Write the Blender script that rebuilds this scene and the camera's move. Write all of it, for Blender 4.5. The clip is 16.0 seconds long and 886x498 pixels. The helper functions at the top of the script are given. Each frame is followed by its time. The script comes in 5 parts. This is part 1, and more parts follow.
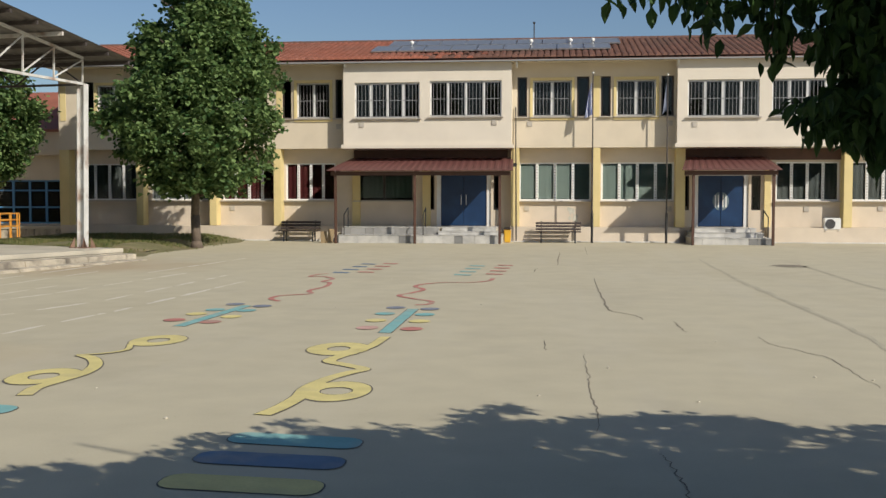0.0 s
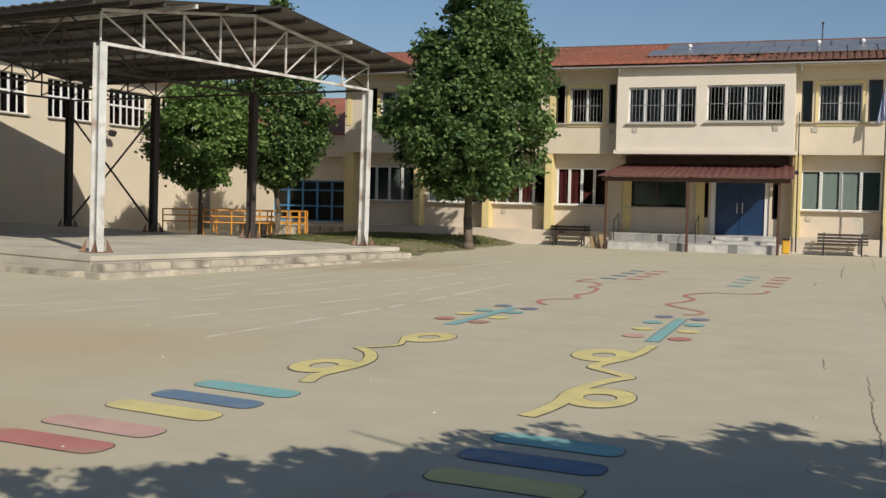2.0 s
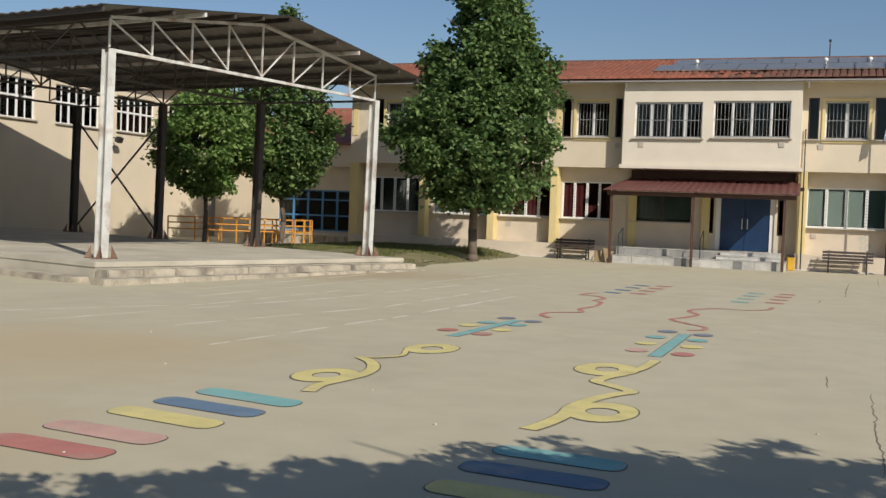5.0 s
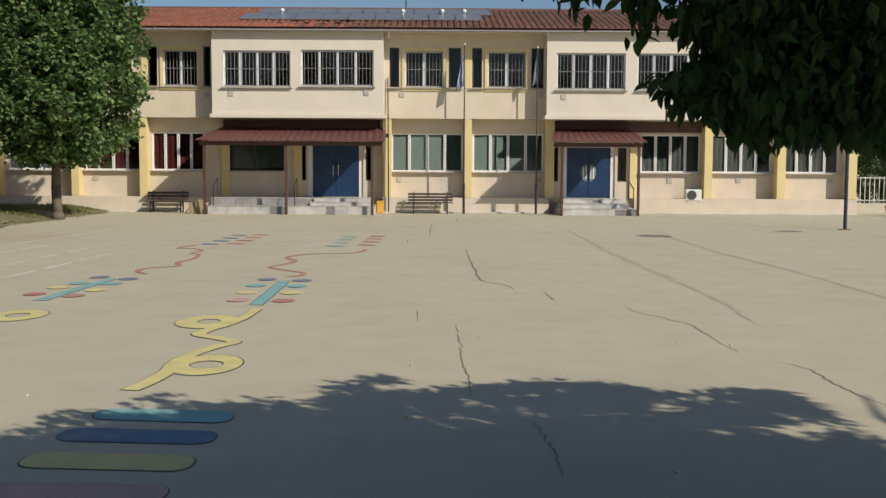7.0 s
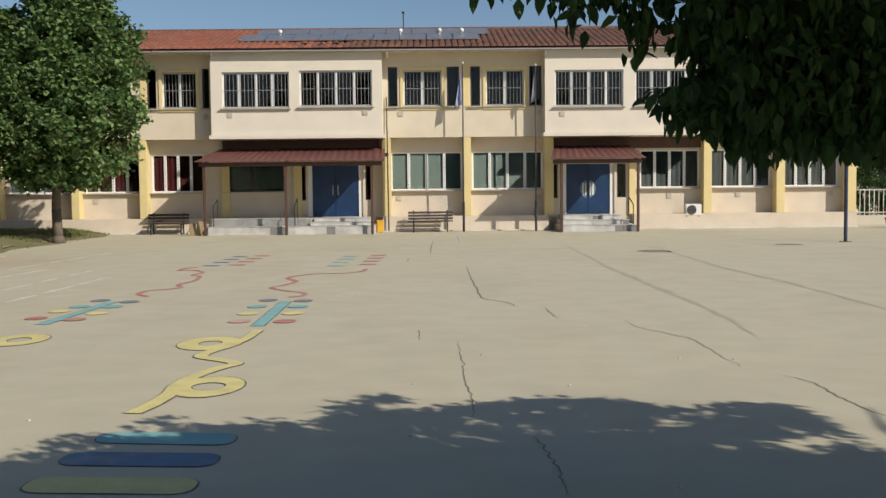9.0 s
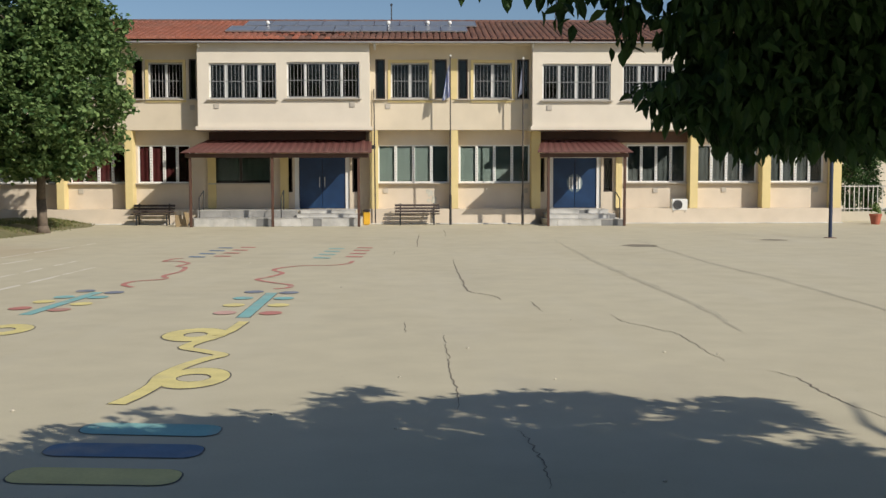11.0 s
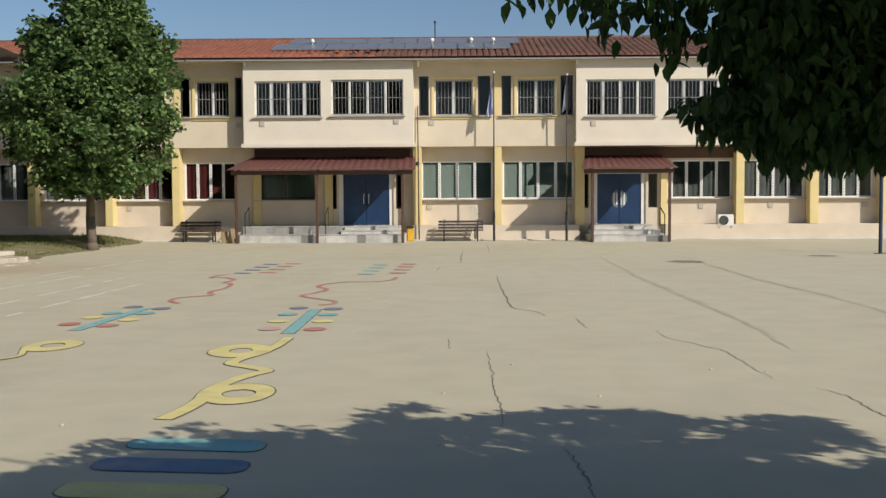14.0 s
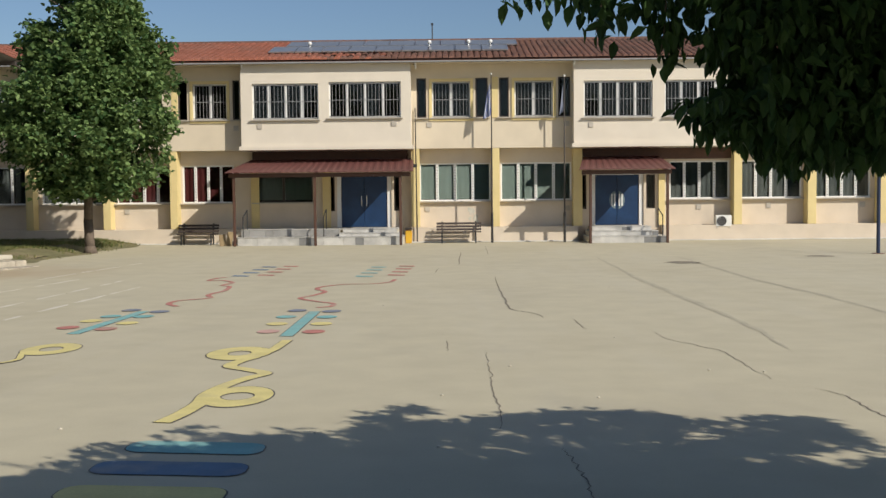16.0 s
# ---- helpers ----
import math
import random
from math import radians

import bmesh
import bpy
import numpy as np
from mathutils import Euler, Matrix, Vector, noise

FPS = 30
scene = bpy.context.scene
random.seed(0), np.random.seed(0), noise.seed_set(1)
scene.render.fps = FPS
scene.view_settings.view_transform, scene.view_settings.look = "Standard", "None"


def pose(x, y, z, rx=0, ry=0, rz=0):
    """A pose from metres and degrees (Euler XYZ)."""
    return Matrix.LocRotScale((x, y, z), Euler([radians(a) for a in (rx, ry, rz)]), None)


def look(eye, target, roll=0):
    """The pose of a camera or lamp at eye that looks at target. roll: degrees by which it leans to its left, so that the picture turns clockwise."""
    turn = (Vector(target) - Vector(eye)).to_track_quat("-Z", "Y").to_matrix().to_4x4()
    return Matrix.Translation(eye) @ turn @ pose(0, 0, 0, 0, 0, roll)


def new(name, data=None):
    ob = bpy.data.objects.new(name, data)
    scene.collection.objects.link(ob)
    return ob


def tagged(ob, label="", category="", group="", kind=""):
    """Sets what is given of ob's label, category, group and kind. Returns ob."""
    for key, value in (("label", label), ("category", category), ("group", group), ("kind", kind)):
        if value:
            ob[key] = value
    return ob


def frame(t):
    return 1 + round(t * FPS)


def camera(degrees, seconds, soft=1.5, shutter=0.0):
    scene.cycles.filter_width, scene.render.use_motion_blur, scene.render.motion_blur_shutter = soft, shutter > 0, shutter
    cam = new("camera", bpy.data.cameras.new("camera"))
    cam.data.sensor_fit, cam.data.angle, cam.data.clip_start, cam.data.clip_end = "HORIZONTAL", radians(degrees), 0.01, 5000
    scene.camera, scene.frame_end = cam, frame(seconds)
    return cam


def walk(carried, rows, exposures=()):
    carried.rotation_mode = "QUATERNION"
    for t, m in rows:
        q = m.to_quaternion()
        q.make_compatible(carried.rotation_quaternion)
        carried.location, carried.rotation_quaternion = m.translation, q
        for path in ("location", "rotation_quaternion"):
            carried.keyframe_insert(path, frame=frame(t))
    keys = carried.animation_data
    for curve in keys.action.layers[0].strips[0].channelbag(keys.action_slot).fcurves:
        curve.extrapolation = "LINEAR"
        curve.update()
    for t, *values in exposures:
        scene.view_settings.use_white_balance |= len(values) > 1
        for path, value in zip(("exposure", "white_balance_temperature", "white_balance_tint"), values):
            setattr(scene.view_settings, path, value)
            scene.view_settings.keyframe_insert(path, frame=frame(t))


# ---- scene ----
cam = camera(45.2, 16.0, 1.45)
PATH = [
    (0.0, pose(0.009, 0.014, 1.812, 87.13, -0.03, 6.26)),
    (0.5, pose(0.009, 0.014, 1.812, 87.33, 0.70, 8.03)),
    (1.0, pose(0.009, 0.014, 1.812, 86.89, 0.49, 10.57)),
    (1.5, pose(0.009, 0.014, 1.812, 86.63, -0.86, 15.02)),
    (2.0, pose(0.009, 0.014, 1.812, 87.23, -1.22, 20.72)),
    (2.5, pose(0.009, 0.014, 1.812, 87.41, -0.07, 24.70)),
    (3.0, pose(0.009, 0.014, 1.812, 87.95, -0.09, 29.37)),
    (3.2, pose(0.009, 0.014, 1.812, 88.00, -0.06, 31.20)),
    (3.6, pose(0.009, 0.014, 1.812, 87.99, -0.16, 32.65)),
    (4.0, pose(0.009, 0.014, 1.812, 87.94, -0.74, 31.03)),
    (4.4, pose(0.009, 0.014, 1.812, 87.86, -1.51, 27.49)),
    (4.8, pose(0.009, 0.014, 1.812, 87.79, -2.15, 23.13)),
    (5.3, pose(0.009, 0.014, 1.812, 87.78, -2.35, 18.24)),
    (5.5, pose(0.009, 0.014, 1.812, 87.57, -2.95, 16.59)),
    (6.0, pose(0.009, 0.014, 1.812, 87.01, -0.70, 8.69)),
    (6.5, pose(0.009, 0.014, 1.812, 86.18, -0.52, 1.24)),
    (7.0, pose(0.009, 0.014, 1.812, 85.58, -0.28, -0.59)),
    (7.5, pose(0.009, 0.014, 1.812, 85.51, -0.54, -0.10)),
    (8.0, pose(0.009, 0.014, 1.812, 85.68, -0.23, -0.32)),
    (8.5, pose(0.009, 0.014, 1.812, 86.23, 0.48, -0.38)),
    (9.0, pose(0.009, 0.014, 1.812, 86.56, 0.57, -0.61)),
    (9.2, pose(0.009, 0.014, 1.812, 86.62, 0.11, -0.87)),
    (11.3, pose(0.009, 0.014, 1.812, 86.15, 0.14, -1.37)),
    (11.5, pose(0.009, 0.014, 1.812, 86.25, 0.34, -1.23)),
    (12.0, pose(0.009, 0.014, 1.812, 86.42, -0.03, -0.55)),
    (12.5, pose(0.009, 0.014, 1.812, 86.50, 0.47, 0.15)),
    (13.0, pose(0.009, 0.014, 1.812, 86.90, 0.28, 0.73)),
    (13.5, pose(0.009, 0.014, 1.812, 87.03, -0.09, 0.89)),
    (14.0, pose(0.009, 0.014, 1.812, 87.06, 0.29, 1.03)),
    (14.5, pose(0.009, 0.014, 1.812, 87.09, 0.13, 1.17)),
    (15.0, pose(0.009, 0.014, 1.812, 87.17, 0.31, 1.12)),
    (15.5, pose(0.009, 0.014, 1.812, 87.21, 0.32, 1.05)),
    (16.0, pose(0.009, 0.014, 1.812, 87.16, 0.54, 0.92)),
]
walk(cam, PATH, exposures=[(0.0, -0.05, 6500, 11), (3.0, -0.08, 6500, 11), (5.5, -0.06, 6500, 11), (6.5, -0.14, 6500, 11), (8.0, -0.06, 6500, 11), (12.0, 0.0, 6500, 11), (16.0, 0.0, 6500, 11)]
)

# ---------------------------------------------------------------- light
SUN = Vector((1.2, -1.0, 1.04)).normalized()
world = bpy.data.worlds.new("sky")
scene.world = world
world.use_nodes = True
wn = world.node_tree.nodes
sky = wn.new("ShaderNodeTexSky")
sky.sky_type = "NISHITA"
sky.sun_disc = False
sky.sun_elevation = math.asin(SUN.z)
sky.sun_rotation = math.atan2(SUN.x, SUN.y)
sky.air_density, sky.dust_density, sky.ozone_density = 1.0, 1.1, 4.0
wn["Background"].inputs["Strength"].default_value = 0.085
world.node_tree.links.new(sky.outputs[0], wn["Background"].inputs["Color"])
sun = new("sun", bpy.data.lights.new("sun", "SUN"))
sun.data.energy, sun.data.angle, sun.data.color = 4.5, radians(0.5), (1.0, 0.935, 0.82)
sun.matrix_world = look(SUN * 60, (0, 0, 0))


# ---------------------------------------------------------------- materials
def material(name, color, rough=0.8, vary=0.12, scale=6.0, bump=0.15, fine=60.0, metal=0.0, tint=None, amount=0.0, patch=0.6, random_tint=0.0, spec=0.5):
    """A surface with grain and larger stains; tint: a second colour that comes in patches."""
    m = bpy.data.materials.new(name)
    m.use_nodes = True
    nt = m.node_tree
    n, l = nt.nodes, nt.links
    b = n["Principled BSDF"]
    b.inputs["Roughness"].default_value = rough
    b.inputs["Metallic"].default_value = metal
    b.inputs["Specular IOR Level"].default_value = spec
    tc = n.new("ShaderNodeTexCoord")
    geo = n.new("ShaderNodeNewGeometry")
    big = n.new("ShaderNodeTexNoise")
    big.inputs["Scale"].default_value = scale
    big.inputs["Detail"].default_value = 6
    small = n.new("ShaderNodeTexNoise")
    small.inputs["Scale"].default_value = fine
    small.inputs["Detail"].default_value = 3
    l.new(geo.outputs["Position"], big.inputs["Vector"])
    l.new(geo.outputs["Position"], small.inputs["Vector"])
    add = n.new("ShaderNodeMath")
    add.operation = "MULTIPLY_ADD"
    l.new(big.outputs["Fac"], add.inputs[0])
    add.inputs[1].default_value = 0.65
    mul = n.new("ShaderNodeMath")
    mul.operation = "MULTIPLY"
    l.new(small.outputs["Fac"], mul.inputs[0])
    mul.inputs[1].default_value = 0.35
    l.new(mul.outputs[0], add.inputs[2])
    ramp = n.new("ShaderNodeMapRange")
    ramp.inputs["From Min"].default_value, ramp.inputs["From Max"].default_value = 0.3, 0.7
    ramp.inputs["To Min"].default_value, ramp.inputs["To Max"].default_value = 1 - vary, 1 + vary
    l.new(add.outputs[0], ramp.inputs["Value"])
    col = n.new("ShaderNodeVectorMath")
    col.operation = "SCALE"
    col.inputs[0].default_value = color
    if tint:
        pn = n.new("ShaderNodeTexNoise")
        pn.inputs["Scale"].default_value = patch
        pn.inputs["Detail"].default_value = 8
        l.new(geo.outputs["Position"], pn.inputs["Vector"])
        pr = n.new("ShaderNodeMapRange")
        pr.inputs["From Min"].default_value, pr.inputs["From Max"].default_value = 0.5, 0.72
        pr.inputs["To Max"].default_value = amount
        l.new(pn.outputs["Fac"], pr.inputs["Value"])
        mix = n.new("ShaderNodeMix")
        mix.data_type = "RGBA"
        mix.inputs["A"].default_value = (*color, 1)
        mix.inputs["B"].default_value = (*tint, 1)
        l.new(pr.outputs[0], mix.inputs["Factor"])
        l.new(mix.outputs["Result"], col.inputs[0])
    if random_tint:
        info = n.new("ShaderNodeObjectInfo")
        isl = n.new("ShaderNodeMath")
        isl.operation = "ADD"
        l.new(geo.outputs["Random Per Island"], isl.inputs[0])
        l.new(info.outputs["Random"], isl.inputs[1])
        rr = n.new("ShaderNodeMapRange")
        rr.inputs["From Max"].default_value = 2.0
        rr.inputs["To Min"].default_value, rr.inputs["To Max"].default_value = 1 - random_tint, 1 + random_tint
        l.new(isl.outputs[0], rr.inputs["Value"])
        m2 = n.new("ShaderNodeMath")
        m2.operation = "MULTIPLY"
        l.new(rr.outputs[0], m2.inputs[0])
        l.new(ramp.outputs[0], m2.inputs[1])
        l.new(m2.outputs[0], col.inputs["Scale"])
    else:
        l.new(ramp.outputs[0], col.inputs["Scale"])
    l.new(col.outputs[0], b.inputs["Base Color"])
    if bump:
        bp = n.new("ShaderNodeBump")
        bp.inputs["Strength"].default_value = bump
        bp.inputs["Distance"].default_value = 0.02
        l.new(add.outputs[0], bp.inputs["Height"])
        l.new(bp.outputs[0], b.inputs["Normal"])
    return m


def leaf_material(name, color, back, thin=0.25):
    m = bpy.data.materials.new(name)
    m.use_nodes = True
    n, l = m.node_tree.nodes, m.node_tree.links
    b = n["Principled BSDF"]
    b.inputs["Roughness"].default_value = 0.6
    b.inputs["Specular IOR Level"].default_value = 0.25
    geo = n.new("ShaderNodeNewGeometry")
    ramp = n.new("ShaderNodeMix")
    ramp.data_type = "RGBA"
    ramp.inputs["A"].default_value = (*color, 1)
    ramp.inputs["B"].default_value = (*back, 1)
    l.new(geo.outputs["Random Per Island"], ramp.inputs["Factor"])
    l.new(ramp.outputs["Result"], b.inputs["Base Color"])
    tr = n.new("ShaderNodeBsdfTranslucent")
    l.new(ramp.outputs["Result"], tr.inputs["Color"])
    mx = n.new("ShaderNodeMixShader")
    mx.inputs[0].default_value = thin
    l.new(b.outputs[0], mx.inputs[1])
    l.new(tr.outputs[0], mx.inputs[2])
    l.new(mx.outputs[0], n["Material Output"].inputs["Surface"])
    return m


def glass_material(name, tint=(0.75, 0.8, 0.8), gloss=0.02):
    m = bpy.data.materials.new(name)
    m.use_nodes = True
    n, l = m.node_tree.nodes, m.node_tree.links
    n.remove(n["Principled BSDF"])
    fr = n.new("ShaderNodeFresnel")
    fr.inputs["IOR"].default_value = 1.45
    t = n.new("ShaderNodeBsdfTransparent")
    t.inputs["Color"].default_value = (*tint, 1)
    g = n.new("ShaderNodeBsdfGlossy")
    g.inputs["Roughness"].default_value = gloss
    mx = n.new("ShaderNodeMixShader")
    l.new(fr.outputs[0], mx.inputs[0])
    l.new(t.outputs[0], mx.inputs[1])
    l.new(g.outputs[0], mx.inputs[2])
    l.new(mx.outputs[0], n["Material Output"].inputs["Surface"])
    return m


M_GROUND = material("yard_concrete", (0.485, 0.438, 0.31), 0.92, 0.08, 1.7, 0.03, 55, tint=(0.43, 0.38, 0.262), amount=0.55, patch=0.22)


def worn_film(m, stretch, low, high, amount, color, seed):
    """Broad faint wear drawn out along one way of the yard: a stain between two noise levels."""
    n, l = m.node_tree.nodes, m.node_tree.links
    geo = n.new("ShaderNodeNewGeometry")
    mp = n.new("ShaderNodeMapping")
    mp.inputs["Scale"].default_value = stretch
    mp.inputs["Location"].default_value = (seed, seed * 0.7, 0)
    l.new(geo.outputs["Position"], mp.inputs["Vector"])
    nz = n.new("ShaderNodeTexNoise")
    nz.inputs["Scale"].default_value, nz.inputs["Detail"].default_value, nz.inputs["Roughness"].default_value = 1.0, 9, 0.62
    l.new(mp.outputs[0], nz.inputs["Vector"])
    mr = n.new("ShaderNodeMapRange")
    mr.inputs["From Min"].default_value, mr.inputs["From Max"].default_value, mr.inputs["To Max"].default_value = low, high, amount
    l.new(nz.outputs["Fac"], mr.inputs["Value"])
    b = n["Principled BSDF"]
    old = b.inputs["Base Color"].links[0].from_socket
    mix = n.new("ShaderNodeMix")
    mix.data_type = "RGBA"
    mix.inputs["B"].default_value = (*color, 1)
    l.new(mr.outputs[0], mix.inputs["Factor"])
    l.new(old, mix.inputs["A"])
    l.new(mix.outputs["Result"], b.inputs["Base Color"])


worn_film(M_GROUND, (0.8, 0.14, 1.0), 0.5, 0.75, 0.5, (0.52, 0.48, 0.37), 3.0)
worn_film(M_GROUND, (0.35, 0.3, 1.0), 0.55, 0.72, 0.4, (0.36, 0.325, 0.245), 11.0)
worn_film(M_GROUND, (14.0, 14.0, 1.0), 0.66, 0.74, 0.45, (0.27, 0.24, 0.18), 23.0)


def sand_drift(m, x, y, r, color):
    """Sand washed over part of the yard: an uneven stain round the given place."""
    n, l = m.node_tree.nodes, m.node_tree.links
    geo = n.new("ShaderNodeNewGeometry")
    nz = n.new("ShaderNodeTexNoise")
    nz.inputs["Scale"].default_value, nz.inputs["Detail"].default_value = 0.45, 7
    l.new(geo.outputs["Position"], nz.inputs["Vector"])
    d = n.new("ShaderNodeVectorMath")
    d.operation = "DISTANCE"
    d.inputs[1].default_value = (x, y, 0)
    l.new(geo.outputs["Position"], d.inputs[0])
    a = n.new("ShaderNodeMath")
    a.operation = "MULTIPLY_ADD"
    a.inputs[1].default_value, = (-1.0 / r,)
    l.new(d.outputs["Value"], a.inputs[0])
    l.new(nz.outputs["Fac"], a.inputs[2])
    mr = n.new("ShaderNodeMapRange")
    mr.inputs["From Min"].default_value, mr.inputs["From Max"].default_value, mr.inputs["To Max"].default_value = -0.45, 0.25, 0.75
    l.new(a.outputs[0], mr.inputs["Value"])
    b = n["Principled BSDF"]
    old = b.inputs["Base Color"].links[0].from_socket
    mix = n.new("ShaderNodeMix")
    mix.data_type = "RGBA"
    mix.inputs["B"].default_value = (*color, 1)
    l.new(mr.outputs[0], mix.inputs["Factor"])
    l.new(old, mix.inputs["A"])
    l.new(mix.outputs["Result"], b.inputs["Base Color"])


sand_drift(M_GROUND, -8.6, 10.0, 3.6, (0.47, 0.37, 0.225))
sand_drift(M_GROUND, -6.6, 5.6, 2.6, (0.46, 0.37, 0.23))
sand_drift(M_GROUND, -12.0, 26.0, 4.0, (0.40, 0.31, 0.2))
M_CREAM = material("cream_plaster", (0.63, 0.55, 0.42), 0.85, 0.07, 1.4, 0.1, 90, tint=(0.58, 0.50, 0.38), amount=0.35, patch=0.5)
M_BAY = material("pale_cream_plaster", (0.66, 0.60, 0.50), 0.85, 0.06, 1.1, 0.1, 90, tint=(0.62, 0.54, 0.42), amount=0.35, patch=0.45)
M_LOW = material("pinkish_cream_plaster", (0.62, 0.535, 0.425), 0.85, 0.08, 1.6, 0.12, 80, tint=(0.56, 0.47, 0.36), amount=0.45, patch=0.7)
M_YELLOW = material("yellow_paint", (0.69, 0.56, 0.27), 0.75, 0.08, 2.0, 0.08, 80, tint=(0.6, 0.5, 0.28), amount=0.4, patch=1.0)
M_GYM = material("gym_plaster", (0.66, 0.575, 0.435), 0.85, 0.07, 0.8, 0.12, 70, tint=(0.6, 0.5, 0.38), amount=0.4, patch=0.4)
M_TILE = material("clay_roof_tile", (0.29, 0.10, 0.06), 0.8, 0.22, 1.2, 0.2, 40, tint=(0.2, 0.10, 0.07), amount=0.7, patch=0.3, random_tint=0.25)
M_TILE_OLD = material("old_clay_roof_tile", (0.16, 0.078, 0.056), 0.85, 0.25, 1.4, 0.25, 40, tint=(0.12, 0.08, 0.06), amount=0.7, patch=0.4, random_tint=0.3)
M_WHITE = material("white_frame_paint", (0.74, 0.74, 0.72), 0.45, 0.05, 3, 0.03)
M_DARKFRAME = material("dark_bronze_frame", (0.04, 0.03, 0.025), 0.5, 0.1, 4, 0.03)
M_BLACK = material("black_iron", (0.025, 0.024, 0.024), 0.5, 0.2, 6, 0.05)
M_GRILLE = material("grey_iron_grille", (0.27, 0.27, 0.27), 0.5, 0.15, 6, 0.05)
M_SILL = material("marble_sill", (0.45, 0.41, 0.35), 0.5, 0.15, 4, 0.05)
M_GLASS = glass_material("window_glass", (0.55, 0.6, 0.6))
# near-black: the dimness of unlit rooms is put into this colour
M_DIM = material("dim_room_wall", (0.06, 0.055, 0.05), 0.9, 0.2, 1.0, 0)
M_BLUE_DOOR = material("blue_door_paint", (0.009, 0.034, 0.095), 0.4, 0.22, 1.8, 0.06, 40, tint=(0.016, 0.06, 0.15), amount=0.7, patch=1.3)
M_RED_SHEET = material("dark_red_roof_sheet", (0.13, 0.05, 0.043), 0.55, 0.14, 1.2, 0.05)
M_WOOD_POST = material("brown_stained_wood", (0.085, 0.04, 0.025), 0.6, 0.25, 4, 0.1)
M_MARBLE = material("grey_marble_step", (0.46, 0.45, 0.42), 0.55, 0.22, 3, 0.06, tint=(0.27, 0.27, 0.26), amount=0.7, patch=1.6, random_tint=0.22)
M_DARK_MARBLE = material("dark_marble_block", (0.2, 0.2, 0.195), 0.5, 0.2, 4, 0.05)
# marble of the upper left riser, with the canopy's shade put into its colour
M_SHADED = material("shaded_marble", (0.27, 0.265, 0.25), 0.6, 0.25, 3, 0.08, tint=(0.18, 0.18, 0.175), amount=0.7, patch=1.6, random_tint=0.2)
M_BENCH = material("dark_bench_wood", (0.05, 0.035, 0.028), 0.6, 0.25, 6, 0.1)
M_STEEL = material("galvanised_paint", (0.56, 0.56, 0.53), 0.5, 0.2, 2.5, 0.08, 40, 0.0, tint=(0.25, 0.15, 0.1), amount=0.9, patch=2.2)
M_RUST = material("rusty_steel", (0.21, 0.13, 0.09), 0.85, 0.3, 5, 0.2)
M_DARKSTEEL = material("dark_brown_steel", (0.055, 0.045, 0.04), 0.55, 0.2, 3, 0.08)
M_SHEET = material("corrugated_roof_sheet", (0.13, 0.12, 0.11), 0.6, 0.25, 1.0, 0.1, tint=(0.09, 0.065, 0.05), amount=0.6, patch=0.6)
M_SLAB = material("weathered_concrete", (0.5, 0.46, 0.37), 0.9, 0.2, 0.9, 0.3, 40, tint=(0.33, 0.295, 0.24), amount=0.6, patch=0.7)
M_STEP = material("rough_step_concrete", (0.42, 0.375, 0.295), 0.92, 0.34, 3.0, 0.8, 30, tint=(0.16, 0.14, 0.112), amount=0.9, patch=2.2, random_tint=0.2)
M_BARK = material("grey_brown_bark", (0.13, 0.10, 0.075), 0.9, 0.3, 8, 0.6, 50)
M_LEAF = leaf_material("plane_leaf", (0.035, 0.085, 0.024), (0.2, 0.29, 0.1), 0.3)
M_LEAF_NEAR = leaf_material("mulberry_leaf", (0.018, 0.046, 0.013), (0.05, 0.105, 0.028), 0.16)
M_LEAF_LIGHT = leaf_material("light_leaf", (0.08, 0.17, 0.035), (0.26, 0.36, 0.12), 0.35)
M_GRASS = material("dry_grass_soil", (0.16, 0.15, 0.07), 0.95, 0.35, 2.5, 0.6, 30, tint=(0.28, 0.22, 0.13), amount=0.9, patch=0.7)
M_BLADE = leaf_material("grass_blade", (0.07, 0.12, 0.03), (0.24, 0.21, 0.09))
M_ORANGE = material("orange_rail_paint", (0.62, 0.28, 0.04), 0.45, 0.12, 4, 0.03)
M_SOLAR = material("solar_cell", (0.17, 0.18, 0.20), 0.3, 0.1, 2, 0)
M_ALU = material("aluminium", (0.6, 0.6, 0.6), 0.35, 0.06, 3, 0.02, metal=0.9)
M_PLASTIC = material("white_plastic", (0.72, 0.72, 0.69), 0.45, 0.05, 3, 0.02)
M_YBIN = material("yellow_bin_plastic", (0.62, 0.36, 0.03), 0.45, 0.12, 3, 0.03)
M_BLUEPOLE = material("blue_pole_paint", (0.035, 0.11, 0.29), 0.5, 0.15, 4, 0.05)
M_RED_CURTAIN = material("red_curtain", (0.22, 0.035, 0.035), 0.8, 0.15, 4, 0)
M_GREEN_BLIND = material("pale_green_blind", (0.66, 0.71, 0.64), 0.8, 0.08, 2, 0)
M_GREY_BLIND = material("grey_curtain", (0.30, 0.29, 0.28), 0.8, 0.15, 3, 0)
M_TERRA = material("terracotta", (0.40, 0.12, 0.07), 0.8, 0.15, 6, 0.1)
M_CRACK = material("crack_dirt", (0.19, 0.16, 0.122), 0.95, 0.3, 6, 0.2)
M_PATCH = material("old_patch", (0.41, 0.37, 0.27), 0.92, 0.12, 1.5, 0.05, tint=(0.47, 0.43, 0.31), amount=0.9, patch=1.2)
M_KERB = material("whitewashed_kerb", (0.62, 0.6, 0.55), 0.85, 0.2, 3, 0.2, tint=(0.4, 0.37, 0.31), amount=0.7, patch=1.5)
M_CHALK = material("worn_white_line", (0.63, 0.59, 0.5), 0.9, 0.12, 2.5, 0.1)


